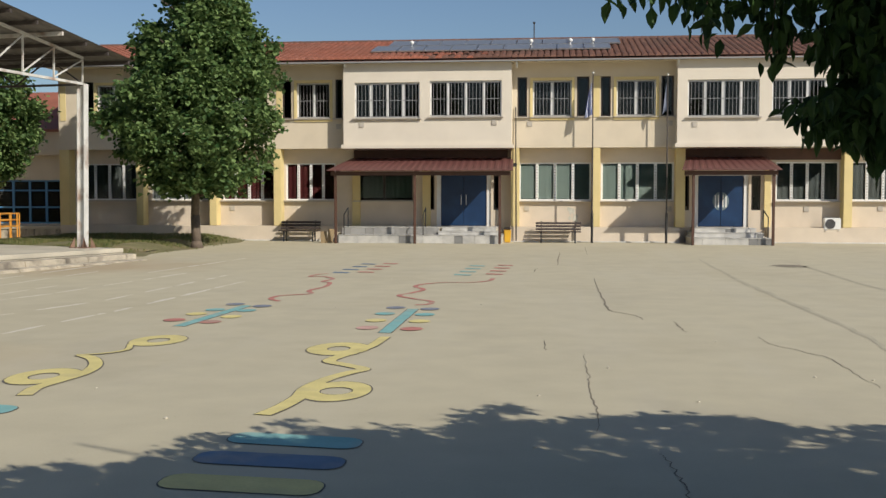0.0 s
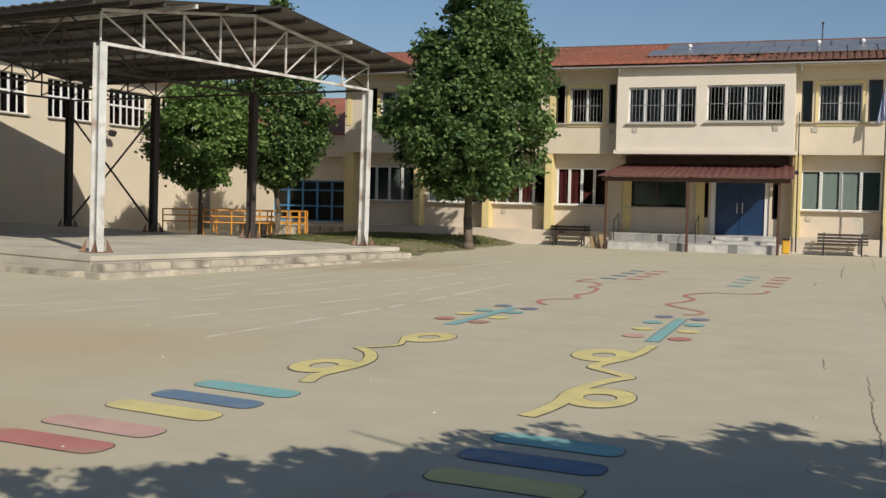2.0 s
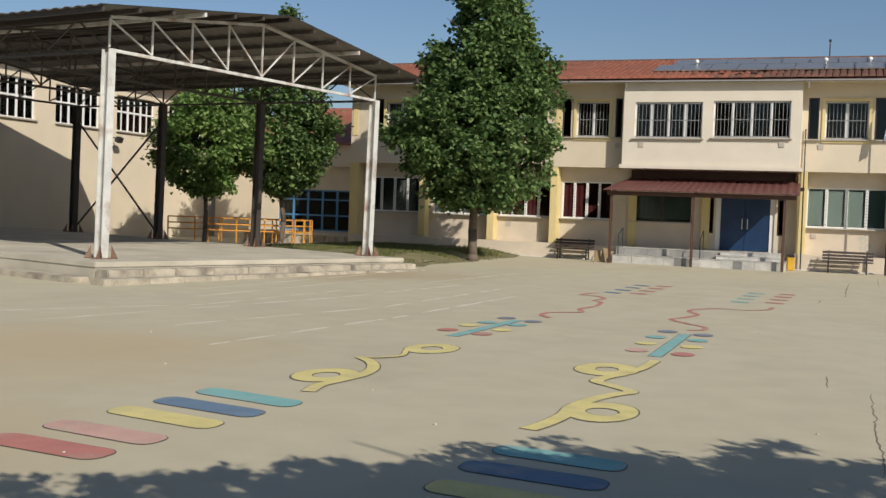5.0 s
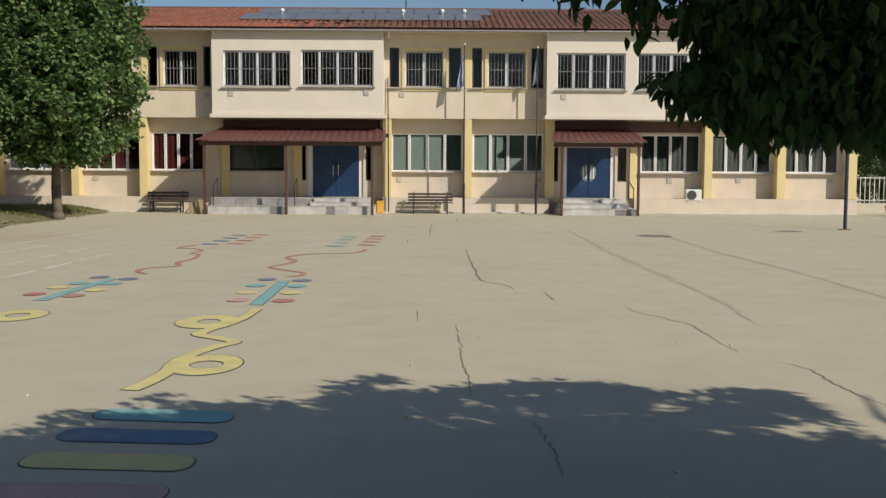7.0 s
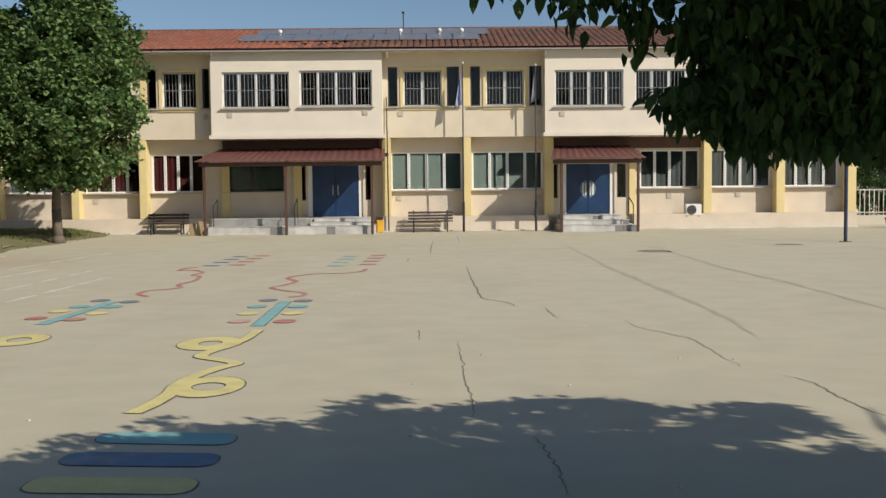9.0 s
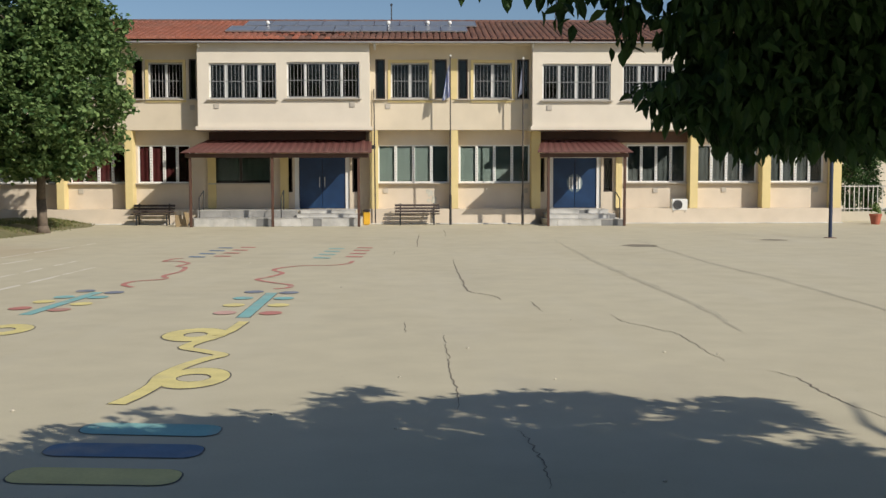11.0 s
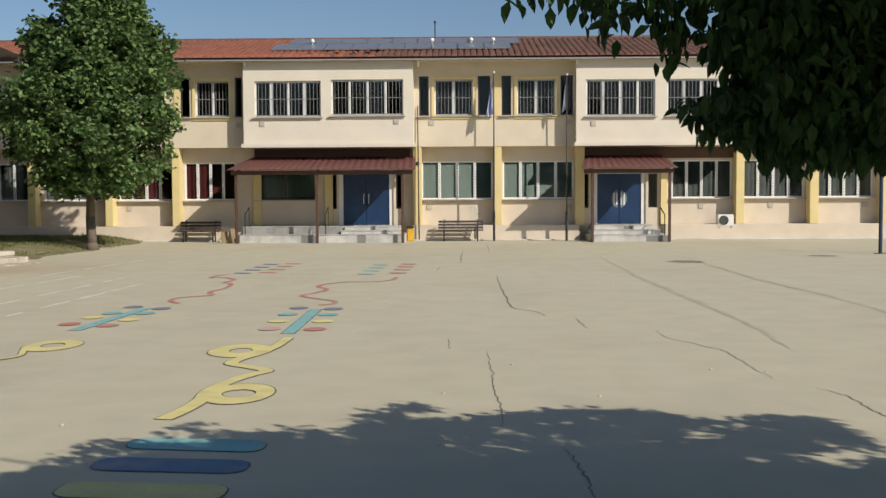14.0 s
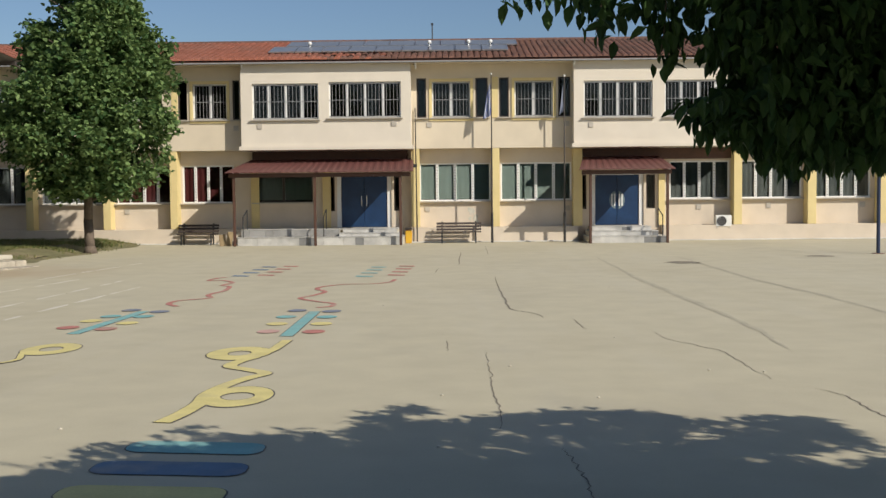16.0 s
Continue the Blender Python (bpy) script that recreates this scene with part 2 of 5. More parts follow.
def paint(name, color, wear=0.5):
    color = tuple(0.78 * a + 0.22 * b for a, b in zip(color, (0.40, 0.35, 0.265)))
    worn = tuple((1 - wear) * a + wear * b for a, b in zip(color, (0.40, 0.35, 0.265)))
    return material(name, color, 0.8, 0.14, 3.0, 0.15, 40, tint=worn, amount=0.9, patch=2.2)


P_CYAN = paint("cyan_yard_paint", (0.15, 0.44, 0.44))
P_BLUE = paint("blue_yard_paint", (0.055, 0.16, 0.29))
P_YELLOW = paint("yellow_yard_paint", (0.72, 0.62, 0.22), 0.35)
P_PINK = paint("pink_yard_paint", (0.60, 0.34, 0.29), 0.8)
P_NAVY = paint("dull_navy_yard_paint", (0.14, 0.18, 0.26), 0.6)
P_RED = paint("red_yard_paint", (0.48, 0.14, 0.12), 0.8)
P_LINE = paint("dark_outline_paint", (0.05, 0.05, 0.05))


# ---------------------------------------------------------------- mesh helpers
def thing(name, at, label, category, group="", kind="", rz=0.0):
    ob = new(name)
    ob.empty_display_size = 0.2
    ob.matrix_world = pose(*at, 0, 0, rz)
    return tagged(ob, label, category, group, kind)


def link(name, mesh, parent=None, label=""):
    ob = new(name, mesh)
    ob.parent = parent
    if label:
        tagged(ob, label)
    return ob


def part(name, bm, mat, parent=None, label="", smooth=False):
    """Links a bmesh as one mesh object under a thing or a part; its coordinates are the parent's."""
    me = bpy.data.meshes.new(name)
    bmesh.ops.recalc_face_normals(bm, faces=bm.faces)
    bm.to_mesh(me)
    bm.free()
    me.materials.append(mat)
    if smooth:
        for p in me.polygons:
            p.use_smooth = True
    return link(name, me, parent, label)


def raw(name, verts, faces, mat, parent=None, label=""):
    me = bpy.data.meshes.new(name)
    me.from_pydata(verts, [], faces)
    me.materials.append(mat)
    me.update()
    return link(name, me, parent, label)


def B():
    return bmesh.new()


def box(bm, x0, x1, y0, y1, z0, z1, m=None, bevel=0.0):
    t = bmesh.new() if bevel else bm
    g = bmesh.ops.create_cube(t, size=1.0)
    for v in g["verts"]:
        v.co = Vector(((x0 + x1) / 2 + v.co.x * (x1 - x0), (y0 + y1) / 2 + v.co.y * (y1 - y0), (z0 + z1) / 2 + v.co.z * (z1 - z0)))
        if m is not None and not bevel:
            v.co = m @ v.co
    if bevel:
        bmesh.ops.bevel(t, geom=t.edges[:], offset=bevel, segments=2, affect="EDGES")
        if m is not None:
            bmesh.ops.transform(t, matrix=m, verts=t.verts)
        me = bpy.data.meshes.new("tmp")
        t.to_mesh(me)
        t.free()
        bm.from_mesh(me)
        bpy.data.meshes.remove(me)
    return bm


def rod(bm, a, b, r0, r1=None, n=8):
    a, b = Vector(a), Vector(b)
    d = b - a
    m = Matrix.Translation((a + b) / 2) @ d.to_track_quat("Z", "Y").to_matrix().to_4x4()
    bmesh.ops.create_cone(bm, cap_ends=True, segments=n, radius1=r0, radius2=r0 if r1 is None else r1, depth=d.length, matrix=m)
    return bm


def beam(bm, a, b, w, h):
    """A square bar from a to b, w wide and h high."""
    a, b = Vector(a), Vector(b)
    d = (b - a)
    q = d.to_track_quat("Y", "Z").to_matrix().to_4x4()
    return box(bm, -w / 2, w / 2, -d.length / 2, d.length / 2, -h / 2, h / 2, Matrix.Translation((a + b) / 2) @ q)


def holed_wall(bm, x0, x1, z0, z1, holes, y0, y1):
    """A wall between x0..x1, z0..z1 from y0 (front) to y1, with rectangular openings (x0, x1, z0, z1) through it."""
    xs = sorted({x0, x1, *[h[0] for h in holes], *[h[1] for h in holes]})
    zs = sorted({z0, z1, *[h[2] for h in holes], *[h[3] for h in holes]})
    xs = [x for x in xs if x0 <= x <= x1]
    zs = [z for z in zs if z0 <= z <= z1]

    def solid(i, j):
        if not (0 <= i < len(xs) - 1 and 0 <= j < len(zs) - 1):
            return False
        cx, cz = (xs[i] + xs[i + 1]) / 2, (zs[j] + zs[j + 1]) / 2
        return not any(h[0] < cx < h[1] and h[2] < cz < h[3] for h in holes)
    for i in range(len(xs) - 1):
        for j in range(len(zs) - 1):
            if not solid(i, j):
                continue
            a, b, c, d = xs[i], xs[i + 1], zs[j], zs[j + 1]
            quads = [[(a, y0, c), (b, y0, c), (b, y0, d), (a, y0, d)], [(b, y1, c), (a, y1, c), (a, y1, d), (b, y1, d)]]
            if not solid(i - 1, j):
                quads.append([(a, y1, c), (a, y0, c), (a, y0, d), (a, y1, d)])
            if not solid(i + 1, j):
                quads.append([(b, y0, c), (b, y1, c), (b, y1, d), (b, y0, d)])
            if not solid(i, j - 1):
                quads.append([(a, y1, c), (b, y1, c), (b, y0, c), (a, y0, c)])
            if not solid(i, j + 1):
                quads.append([(a, y0, d), (b, y0, d), (b, y1, d), (a, y1, d)])
            for q in quads:
                bm.faces.new([bm.verts.new(v) for v in q])
    bmesh.ops.remove_doubles(bm, verts=bm.verts, dist=1e-4)
    return bm


# ---------------------------------------------------------------- ground
gb = B()
bmesh.ops.create_grid(gb, x_segments=2, y_segments=2, size=2500)
ground = part("ground", gb, M_GROUND)
tagged(ground, "sandy grey concrete school yard with worn stains", "yard", kind="structure")


# ---------------------------------------------------------------- the school building
YF, YB, YL = 41.8, 41.15, 42.36     # upper wall, bay fronts, lower wall
XL, XR = -20.4, 16.75
ZS, ZE = 3.68, 6.95                # storey line, eave
school = thing("school_building", (0, YL, 0), "two-storey cream plaster school with red tiled roof and yellow pilasters", "building")


def S(v):
    return (v[0], v[1] - YL, v[2])


def sp(name, bm, mat, label="", parent=None, smooth=False):
    """A part of the school, given in world coordinates."""
    for v in bm.verts:
        v.co.y -= YL
    return part(name, bm, mat, parent or school, label, smooth)


BAYS = [(-8.42, -1.86), (4.4, 10.95)]
low_holes, up_holes, bay_holes = [], [], [[], []]
LOW_WIN = [(-19.75, -17.3), (-16.7, -14.15), (-13.7, -11.5), (-11.05, -9.0), (-1.6, 1.22), (1.62, 4.42), (8.3, 10.66), (11.1, 13.5), (13.97, 16.2)]
LOW_Z = (1.62, 3.12)
for a, b in LOW_WIN:
    low_holes.append((a, b, *LOW_Z))
PORCH_WIN = (-8.2, -5.85, 1.62, 2.68)
low_holes.append(PORCH_WIN)
DOORS = [(-4.9, -2.72, 0.6, 2.7), (5.2, 7.28, 0.6, 2.68)]
SIDES = [(-5.28, -4.98, 1.25, 2.62), (-2.62, -2.36, 1.25, 2.62), (4.72, 5.02, 1.25, 2.6), (7.38, 7.74, 1.25, 2.6)]
low_holes += DOORS + SIDES
UP_MODULES = [-17.25, -14.15, -11.1, -1.72, 1.5, 11.1, 14.05]
NARROW, WIDE = [], []
for x in UP_MODULES:
    first = x in (-1.72, 1.5)
    NARROW += [(x + 0.06, x + 0.44, 4.88, 6.42), (x + 2.36 if first else x + 2.22, x + 2.84 if first else x + 2.5, 4.88, 6.42)]
    WIDE.append((x + 0.66, x + 2.16 if first else x + 2.0, 4.88, 6.28))
NARROW += [(-19.3, -18.9, 4.88, 6.42)]
WIDE.append((-18.75, -17.4, 4.88, 6.28))
up_holes = NARROW + WIDE
BAY_WIN = [(-7.98, -5.42, 4.82, 6.2), (-5.02, -2.24, 4.86, 6.24), (4.78, 7.42, 4.78, 6.18), (7.88, 10.5, 4.78, 6.18)]

sp("lower_wall", holed_wall(B(), XL, XR, 0, ZS - 0.002, low_holes, YL, YL + 0.25), M_LOW, "pinkish cream plaster ground-floor wall")
for k, (a, b) in enumerate([(XL, BAYS[0][0]), (BAYS[0][1], BAYS[1][0]), (BAYS[1][1], XR)]):
    sp("upper_wall", holed_wall(B(), a, b, ZS, ZE, [h for h in up_holes if a < h[0] < b], YF, YF + 0.25), M_CREAM, "cream plaster upper wall")
    bm = box(B(), a, b, YF + 0.25, YL + 0.25, ZS, ZS + 0.15)
    sp("soffit", bm, M_CREAM)
for k, (a, b) in enumerate(BAYS):
    hs = [h for h in BAY_WIN if a < h[0] < b]
    sp("bay_front", holed_wall(B(), a, b, 3.8, ZE, hs, YB, YB + 0.22), M_BAY, "pale cream projecting bay wall")
    sp("bay_side", box(B(), a, a + 0.22, YB + 0.22, YL + 0.25, 3.8, ZE), M_BAY)
    sp("bay_side", box(B(), b - 0.22, b, YB + 0.22, YL + 0.25, 3.8, ZE), M_BAY)
    sp("bay_floor", box(B(), a - 0.08, b + 0.08, YB - 0.12, YL + 0.25, 3.64, 3.798, None, 0.01), M_BAY, "projecting concrete ledge under the bay")
    sp("lintel", box(B(), a + 0.2, b - 0.2, YL - 0.12, YL - 0.004, 3.2, 3.636), M_WOOD_POST, "dark brown painted beam under the bay")

# base plinth with a paler kerb in front
for a, b in [(XL, -8.6), (-1.95, 4.6), (7.95, XR)]:
    sp("plinth", box(B(), a, b, YF - 0.02, YL - 0.003, 0, 0.6, None, 0.015), M_LOW)
    sp("kerb", box(B(), a, b, YF - 0.2, YF - 0.023, 0, 0.05, None, 0.01), M_KERB)
for x, w in [(-20.2, 0.42), (-17.0, 0.3), (-13.93, 0.3), (-11.27, 0.3), (-1.74, 0.32), (1.42, 0.28), (4.62, 0.36), (10.86, 0.32), (13.74, 0.34), (16.55, 0.36)]:
    sp("pilaster", box(B(), x - w / 2, x + w / 2, YF + 0.01, YL - 0.005, 0.603 if w < 0.4 else 0.0, ZS - 0.004, None, 0.012), M_YELLOW, "yellow painted pilaster")
for x in (-8.3, -5.45):
    sp("pilaster", box(B(), x, x + 0.32, YL - 0.10, YL - 0.006, 0.6, 3.18), M_YELLOW, "yellow painted pilaster")
sp("pilaster", box(B(), 7.86, 8.1, YL - 0.10, YL - 0.006, 0.6, 3.18), M_YELLOW, "yellow painted pilaster")
for x in (-20.2, -17.3, -14.2, -11.15, 1.4, 11.05, 14.05, 16.55):
    sp("pilaster_strip", box(B(), x - 0.12, x + 0.12, YF - 0.03, YF - 0.003, 4.86, 6.44), M_YELLOW if x < 10 else M_CREAM)

# back and side walls, floor slab between the storeys, rooms made dim by their colour
sp("back_wall", box(B(), XL, XR, 51.8, 52.05, 0, ZE), M_CREAM)
sp("end_wall", box(B(), XL, XL + 0.25, YL + 0.26, 51.79, 0, ZS), M_CREAM)
sp("end_wall", box(B(), XL, XL + 0.25, YF + 0.26, 51.79, ZS + 0.003, ZE), M_CREAM)
sp("end_wall", box(B(), XR - 0.25, XR, YL + 0.26, 51.79, 0, ZE), M_CREAM)
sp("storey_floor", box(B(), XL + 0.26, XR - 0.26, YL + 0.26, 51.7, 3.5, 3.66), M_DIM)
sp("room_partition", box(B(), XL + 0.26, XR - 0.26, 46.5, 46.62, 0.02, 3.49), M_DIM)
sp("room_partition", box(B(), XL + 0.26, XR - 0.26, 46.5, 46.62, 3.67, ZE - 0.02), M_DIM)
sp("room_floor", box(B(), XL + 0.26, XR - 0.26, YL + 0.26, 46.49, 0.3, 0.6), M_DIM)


# windows
def window(name, x0, x1, z0, z1, y, lights, grille=True, shade=None, frame_mat=None, sill=True, label="", yellow=False):
    """A window set into the opening, front of the frame at y; lights: panes side by side."""
    frame_mat = frame_mat or M_WHITE
    w, h = x1 - x0, z1 - z0
    win = link(name, None, school)
    win.location = S(((x0 + x1) / 2, y, z0))
    if label:
        tagged(win, label)
    f = 0.055
    bm = B()
    box(bm, -w / 2, w / 2, 0, 0.07, 0, f)
    box(bm, -w / 2, w / 2, 0, 0.07, h - f, h)
    box(bm, -w / 2, -w / 2 + f, 0, 0.07, f, h - f)
    box(bm, w / 2 - f, w / 2, 0, 0.07, f, h - f)
    for i in range(1, lights):
        x = -w / 2 + w * i / lights
        box(bm, x - 0.05, x + 0.05, -0.012, 0.07, f, h - f)
    part("window_frame", bm, frame_mat, win)
    if lights == 4 and not grille:
        bm = B()
        for i in range(1, lights):
            x = -w / 2 + w * i / lights
            for k in range(int(h / 0.11) - 1):
                box(bm, x - 0.03, x + 0.03, -0.018, -0.0125, 0.1 + 0.11 * k, 0.135 + 0.11 * k)
        part("louvre", bm, M_GRILLE, win, "grey slits of the louvre strips")["kind"] = "stuff"
    for i in range(lights):
        a = -w / 2 + w * i / lights + 0.06
        b = -w / 2 + w * (i + 1) / lights - 0.06
        bm = B()
        box(bm, a, b, 0.03, 0.036, f, h - f)
        p = part("pane", bm, M_GLASS, win)
        p.visible_shadow = False
    if grille:
        bm = B()
        n = max(3, round(w / 0.14))
        for i in range(1, n):
            x = -w / 2 + w * i / n
            box(bm, x - 0.007, x + 0.007, -0.06, -0.04, 0.03, h - 0.03)
        for z in (0.06, h * 0.5, h - 0.06):
            box(bm, -w / 2, w / 2, -0.04, -0.03, z - 0.012, z + 0.012)
        part("grille", bm, M_GRILLE, win)
    if sill:
        part("sill", box(B(), -w / 2 - 0.08, w / 2 + 0.08, -0.22, 0.0, -0.05, -0.003, None, 0.008), M_SILL, win)
    if shade:
        mat, top, folds = shade
        vs, fs = [], []
        n = max(24, int(w * 18))
        for i in range(n + 1):
            x = -w / 2 + w * i / n
            d = 0.06 + (0.015 * math.sin(i * 1.7 + x0) + 0.012 * math.sin(i * 0.6)) * folds
            vs += [(x, d, h * (1 - top)), (x, d, h)]
            if i:
                fs.append((2 * i - 2, 2 * i, 2 * i + 1, 2 * i - 1))
        raw("curtain", vs, fs, mat, win)
    if yellow:
        bm = B()
        g = 0.11
        box(bm, -w / 2 - g, w / 2 + g, -0.16, -0.112, -g - 0.02, -0.052)
        box(bm, -w / 2 - g, w / 2 + g, -0.16, -0.112, h, h + g)
        box(bm, -w / 2 - g, -w / 2, -0.16, -0.112, -0.05, h)
        box(bm, w / 2, w / 2 + g, -0.16, -0.112, -0.05, h)
        part("yellow_surround", bm, M_YELLOW, win, "yellow painted window surround")
    return win


random.seed(3)
for i, (a, b, c, d) in enumerate(LOW_WIN and [(*w, *LOW_Z) for w in LOW_WIN]):
    if i in (2, 3):
        shade = (M_RED_CURTAIN, 1.0, 1.0)
    elif i in (4, 5):
        shade = (M_GREEN_BLIND, 1.0 if i == 5 else 0.95, 0.15)
    else:
        shade = (M_GREY_BLIND, 1.0, 0.6)
    window("window", a, b, c, d, YL + 0.045, 4, False, shade, label="white framed ground-floor window with closed curtains")
window("window", *PORCH_WIN, YL + 0.1, 2, False, (M_GREEN_BLIND, 0.9, 0.8), M_DARKFRAME, label="dark framed porch window with a drawn curtain")
for a, b, c, d in NARROW:
    window("side_window", a, b, c, d, YF + 0.1, 1, False, None, M_DARKFRAME, label="narrow dark fixed upper window")
for a, b, c, d in WIDE:
    window("window", a, b, c, d, YF + 0.11, 2, True, None, yellow=True, label="barred white upper window with yellow surround")
for a, b, c, d in BAY_WIN:
    window("window", a, b, c, d, YB + 0.1, 4, True, None, label="barred white four-light bay window")
for a, b, c, d in SIDES:
    window("sidelight", a, b, c, d, YL + 0.1, 1, False, None, M_DARKFRAME, sill=False, label="narrow dark glass beside the door")


# doors
def entrance(x0, x1, z0, z1, emblem):
    door = link("door", None, school)
    door.location = S(((x0 + x1) / 2, YL + 0.06, z0))
    tagged(door, "closed blue painted steel double door in a white frame")
    w, h = x1 - x0, z1 - z0
    bm = B()
    box(bm, -w / 2, -w / 2 + 0.17, 0, 0.12, 0, h)
    box(bm, w / 2 - 0.17, w / 2, 0, 0.12, 0, h)
    box(bm, -w / 2 + 0.17, w / 2 - 0.17, 0, 0.12, h - 0.08, h)
    part("door_frame", bm, M_WHITE, door)
    iw = w / 2 - 0.18
    for s in (-1, 1):
        x_in, x_out = 0.006 * s, iw * s
        lo, hi = min(x_in, x_out), max(x_in, x_out)
        bm = B()
        box(bm, lo, hi, 0.04, 0.09, 0.01, h - 0.09, None, 0.006)
        leaf = part("door_leaf", bm, M_BLUE_DOOR, door, "blue painted steel door leaf")
        bm = B()
        rod(bm, (0.1 * s, -0.03, 0.85), (0.1 * s, -0.03, 1.25), 0.016)
        rod(bm, (0.1 * s, -0.03, 0.87), (0.1 * s, 0.04, 0.87), 0.01, n=6)
        rod(bm, (0.1 * s, -0.03, 1.23), (0.1 * s, 0.04, 1.23), 0.01, n=6)
        part("handle", bm, M_ALU, leaf, "steel pull handle")
        if emblem:
            bm = B()
            pts = [(0.01 * s + (0.3 * math.cos(a)) * s, 0.034, 1.0 + 0.36 * math.sin(a)) for a in [radians(-80 + 160 * i / 16) for i in range(17)]]
            bm.faces.new([bm.verts.new(p) for p in pts])
            part("emblem", bm, material("pale_emblem_paint", (0.15, 0.2, 0.23), 0.6), leaf, "pale half-round painted panel")
            for q in (0.09, 0.2):
                part("bar", box(B(), q * s - 0.025, q * s + 0.025, 0.026, 0.033, 0.76, 1.24), M_WHITE, leaf, "white painted upright bar")
    return door


entrance(*DOORS[0], False)
entrance(*DOORS[1], True)


# porches: red sheet roofs on posts
def porch(x0, x1, posts, name_label):
    rz0, rz1, yf = 2.76, 3.06, 39.75
    roof = thing("porch_canopy", ((x0 + x1) / 2, yf, 0), name_label, "porch roof", "porch canopies")
    cx = (x0 + x1) / 2
    w = x1 - x0
    n = int(w / 0.045)
    vs, fs = [], []
    for i in range(n + 1):
        x = -w / 2 + w * i / n
        r = 0.018 if (i // 3) % 2 else 0.0
        inset = 0.46 if x < 0 else 0.1
        xt = x * (1 - 2 * inset / w)
        vs += [(x, -0.25, rz0 + r), (xt, YL - 0.15 - yf, rz1 + 0.25 + r), (x, -0.25, rz0 - 0.02), (xt, YL - 0.15 - yf, rz1 + 0.22)]
        if i:
            k = 4 * i
            fs += [(k - 4, k, k + 1, k - 3), (k - 2, k - 1, k + 3, k + 2), (k - 4, k - 2, k + 2, k)]
    raw("roof_sheet", vs, fs, M_RED_SHEET, roof, "dark red ribbed metal sheet")
    part("front_beam", box(B(), -w / 2 + 0.12, w / 2 - 0.12, -0.06, 0.06, rz0 - 0.19, rz0 - 0.035, None, 0.006), M_WOOD_POST, roof)
    for px in posts:
        part("post", box(B(), px - cx - 0.048, px - cx + 0.048, -0.046, 0.046, 0.0, rz0 - 0.192, None, 0.01), M_WOOD_POST, roof, "brown stained wooden post")
    for px in posts:
        bm = B()
        beam(bm, (px - cx, 0.0, rz0 - 0.11), (px - cx, YL - 0.16 - yf, rz1 + 0.08), 0.07, 0.1)
        part("rafter", bm, M_WOOD_POST, roof)
    return roof


porch(-8.75, -1.72, (-8.45, -5.42, -2.22), "dark red sheet canopy on brown wooden posts")
porch(4.42, 7.98, (4.86, 7.72), "smaller dark red sheet canopy on brown posts")


# steps with marble pieces
def steps(x0, x1, runs, label):
    st = thing("entrance_steps", ((x0 + x1) / 2, 40.0, 0), label, "steps", "entrance steps")
    cx = (x0 + x1) / 2
    k = 0
    for (a, b, yf, z0, z1) in runs:
        part("core", box(B(), a - cx, b - cx, yf - 40 + 0.03, YL - 0.17 - 40, z0, z1 - 0.03), M_SLAB, st)
        part("tread", box(B(), a - cx - 0.02, b - cx + 0.02, yf - 40 - 0.02, YL - 0.17 - 40, z1 - 0.03, z1, None, 0.006), M_MARBLE, st)
        x = a
        while x < b - 0.05:
            w = random.choice((0.32, 0.45, 0.6, 0.75, 0.38))
            e = min(b, x + w)
            if b - e < 0.12:
                e = b
            dark = random.random() < 0.16
            # upper left riser: darker marble that carries the porch shade in its colour
            part("marble_block", box(B(), x - cx + 0.004, e - cx - 0.004, yf - 40 - random.uniform(0.0, 0.008), yf - 40 + 0.03, z0 + 0.004, z1 - 0.034), M_DARK_MARBLE if dark else (M_MARBLE if z0 < 0.3 or a > -4.7 else M_SHADED), st)
            x = e
            k += 1
    return st


random.seed(11)
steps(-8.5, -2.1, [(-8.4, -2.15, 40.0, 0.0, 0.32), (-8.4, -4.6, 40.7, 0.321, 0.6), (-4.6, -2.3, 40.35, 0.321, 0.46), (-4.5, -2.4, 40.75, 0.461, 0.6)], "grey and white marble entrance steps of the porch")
steps(4.8, 7.8, [(4.86, 7.75, 40.0, 0.0, 0.26), (4.95, 7.5, 40.4, 0.261, 0.44), (5.05, 7.3, 40.8, 0.441, 0.6)], "grey marble steps before the blue door")


def handrail(x, y0, y1, z):
    r = thing("handrail", (x, y0, z), "black iron handrail on the porch steps", "handrail", "handrails")
    bm = B()
    rod(bm, (0, 0, 0), (0, 0, 0.75), 0.02)
    part("post", bm, M_BLACK, r)
    bm = B()
    rod(bm, (0, y1 - y0, 0.28), (0, y1 - y0, 1.02), 0.02)
    part("post", bm, M_BLACK, r)
    bm = B()
    rod(bm, (0, -0.02, 0.75), (0, y1 - y0, 1.02), 0.022)
    part("rail", bm, M_BLACK, r)


handrail(-8.2, 40.1, 40.9, 0.32)
handrail(-5.15, 40.1, 40.9, 0.32)
handrail(7.6, 40.06, 41.0, 0.26)


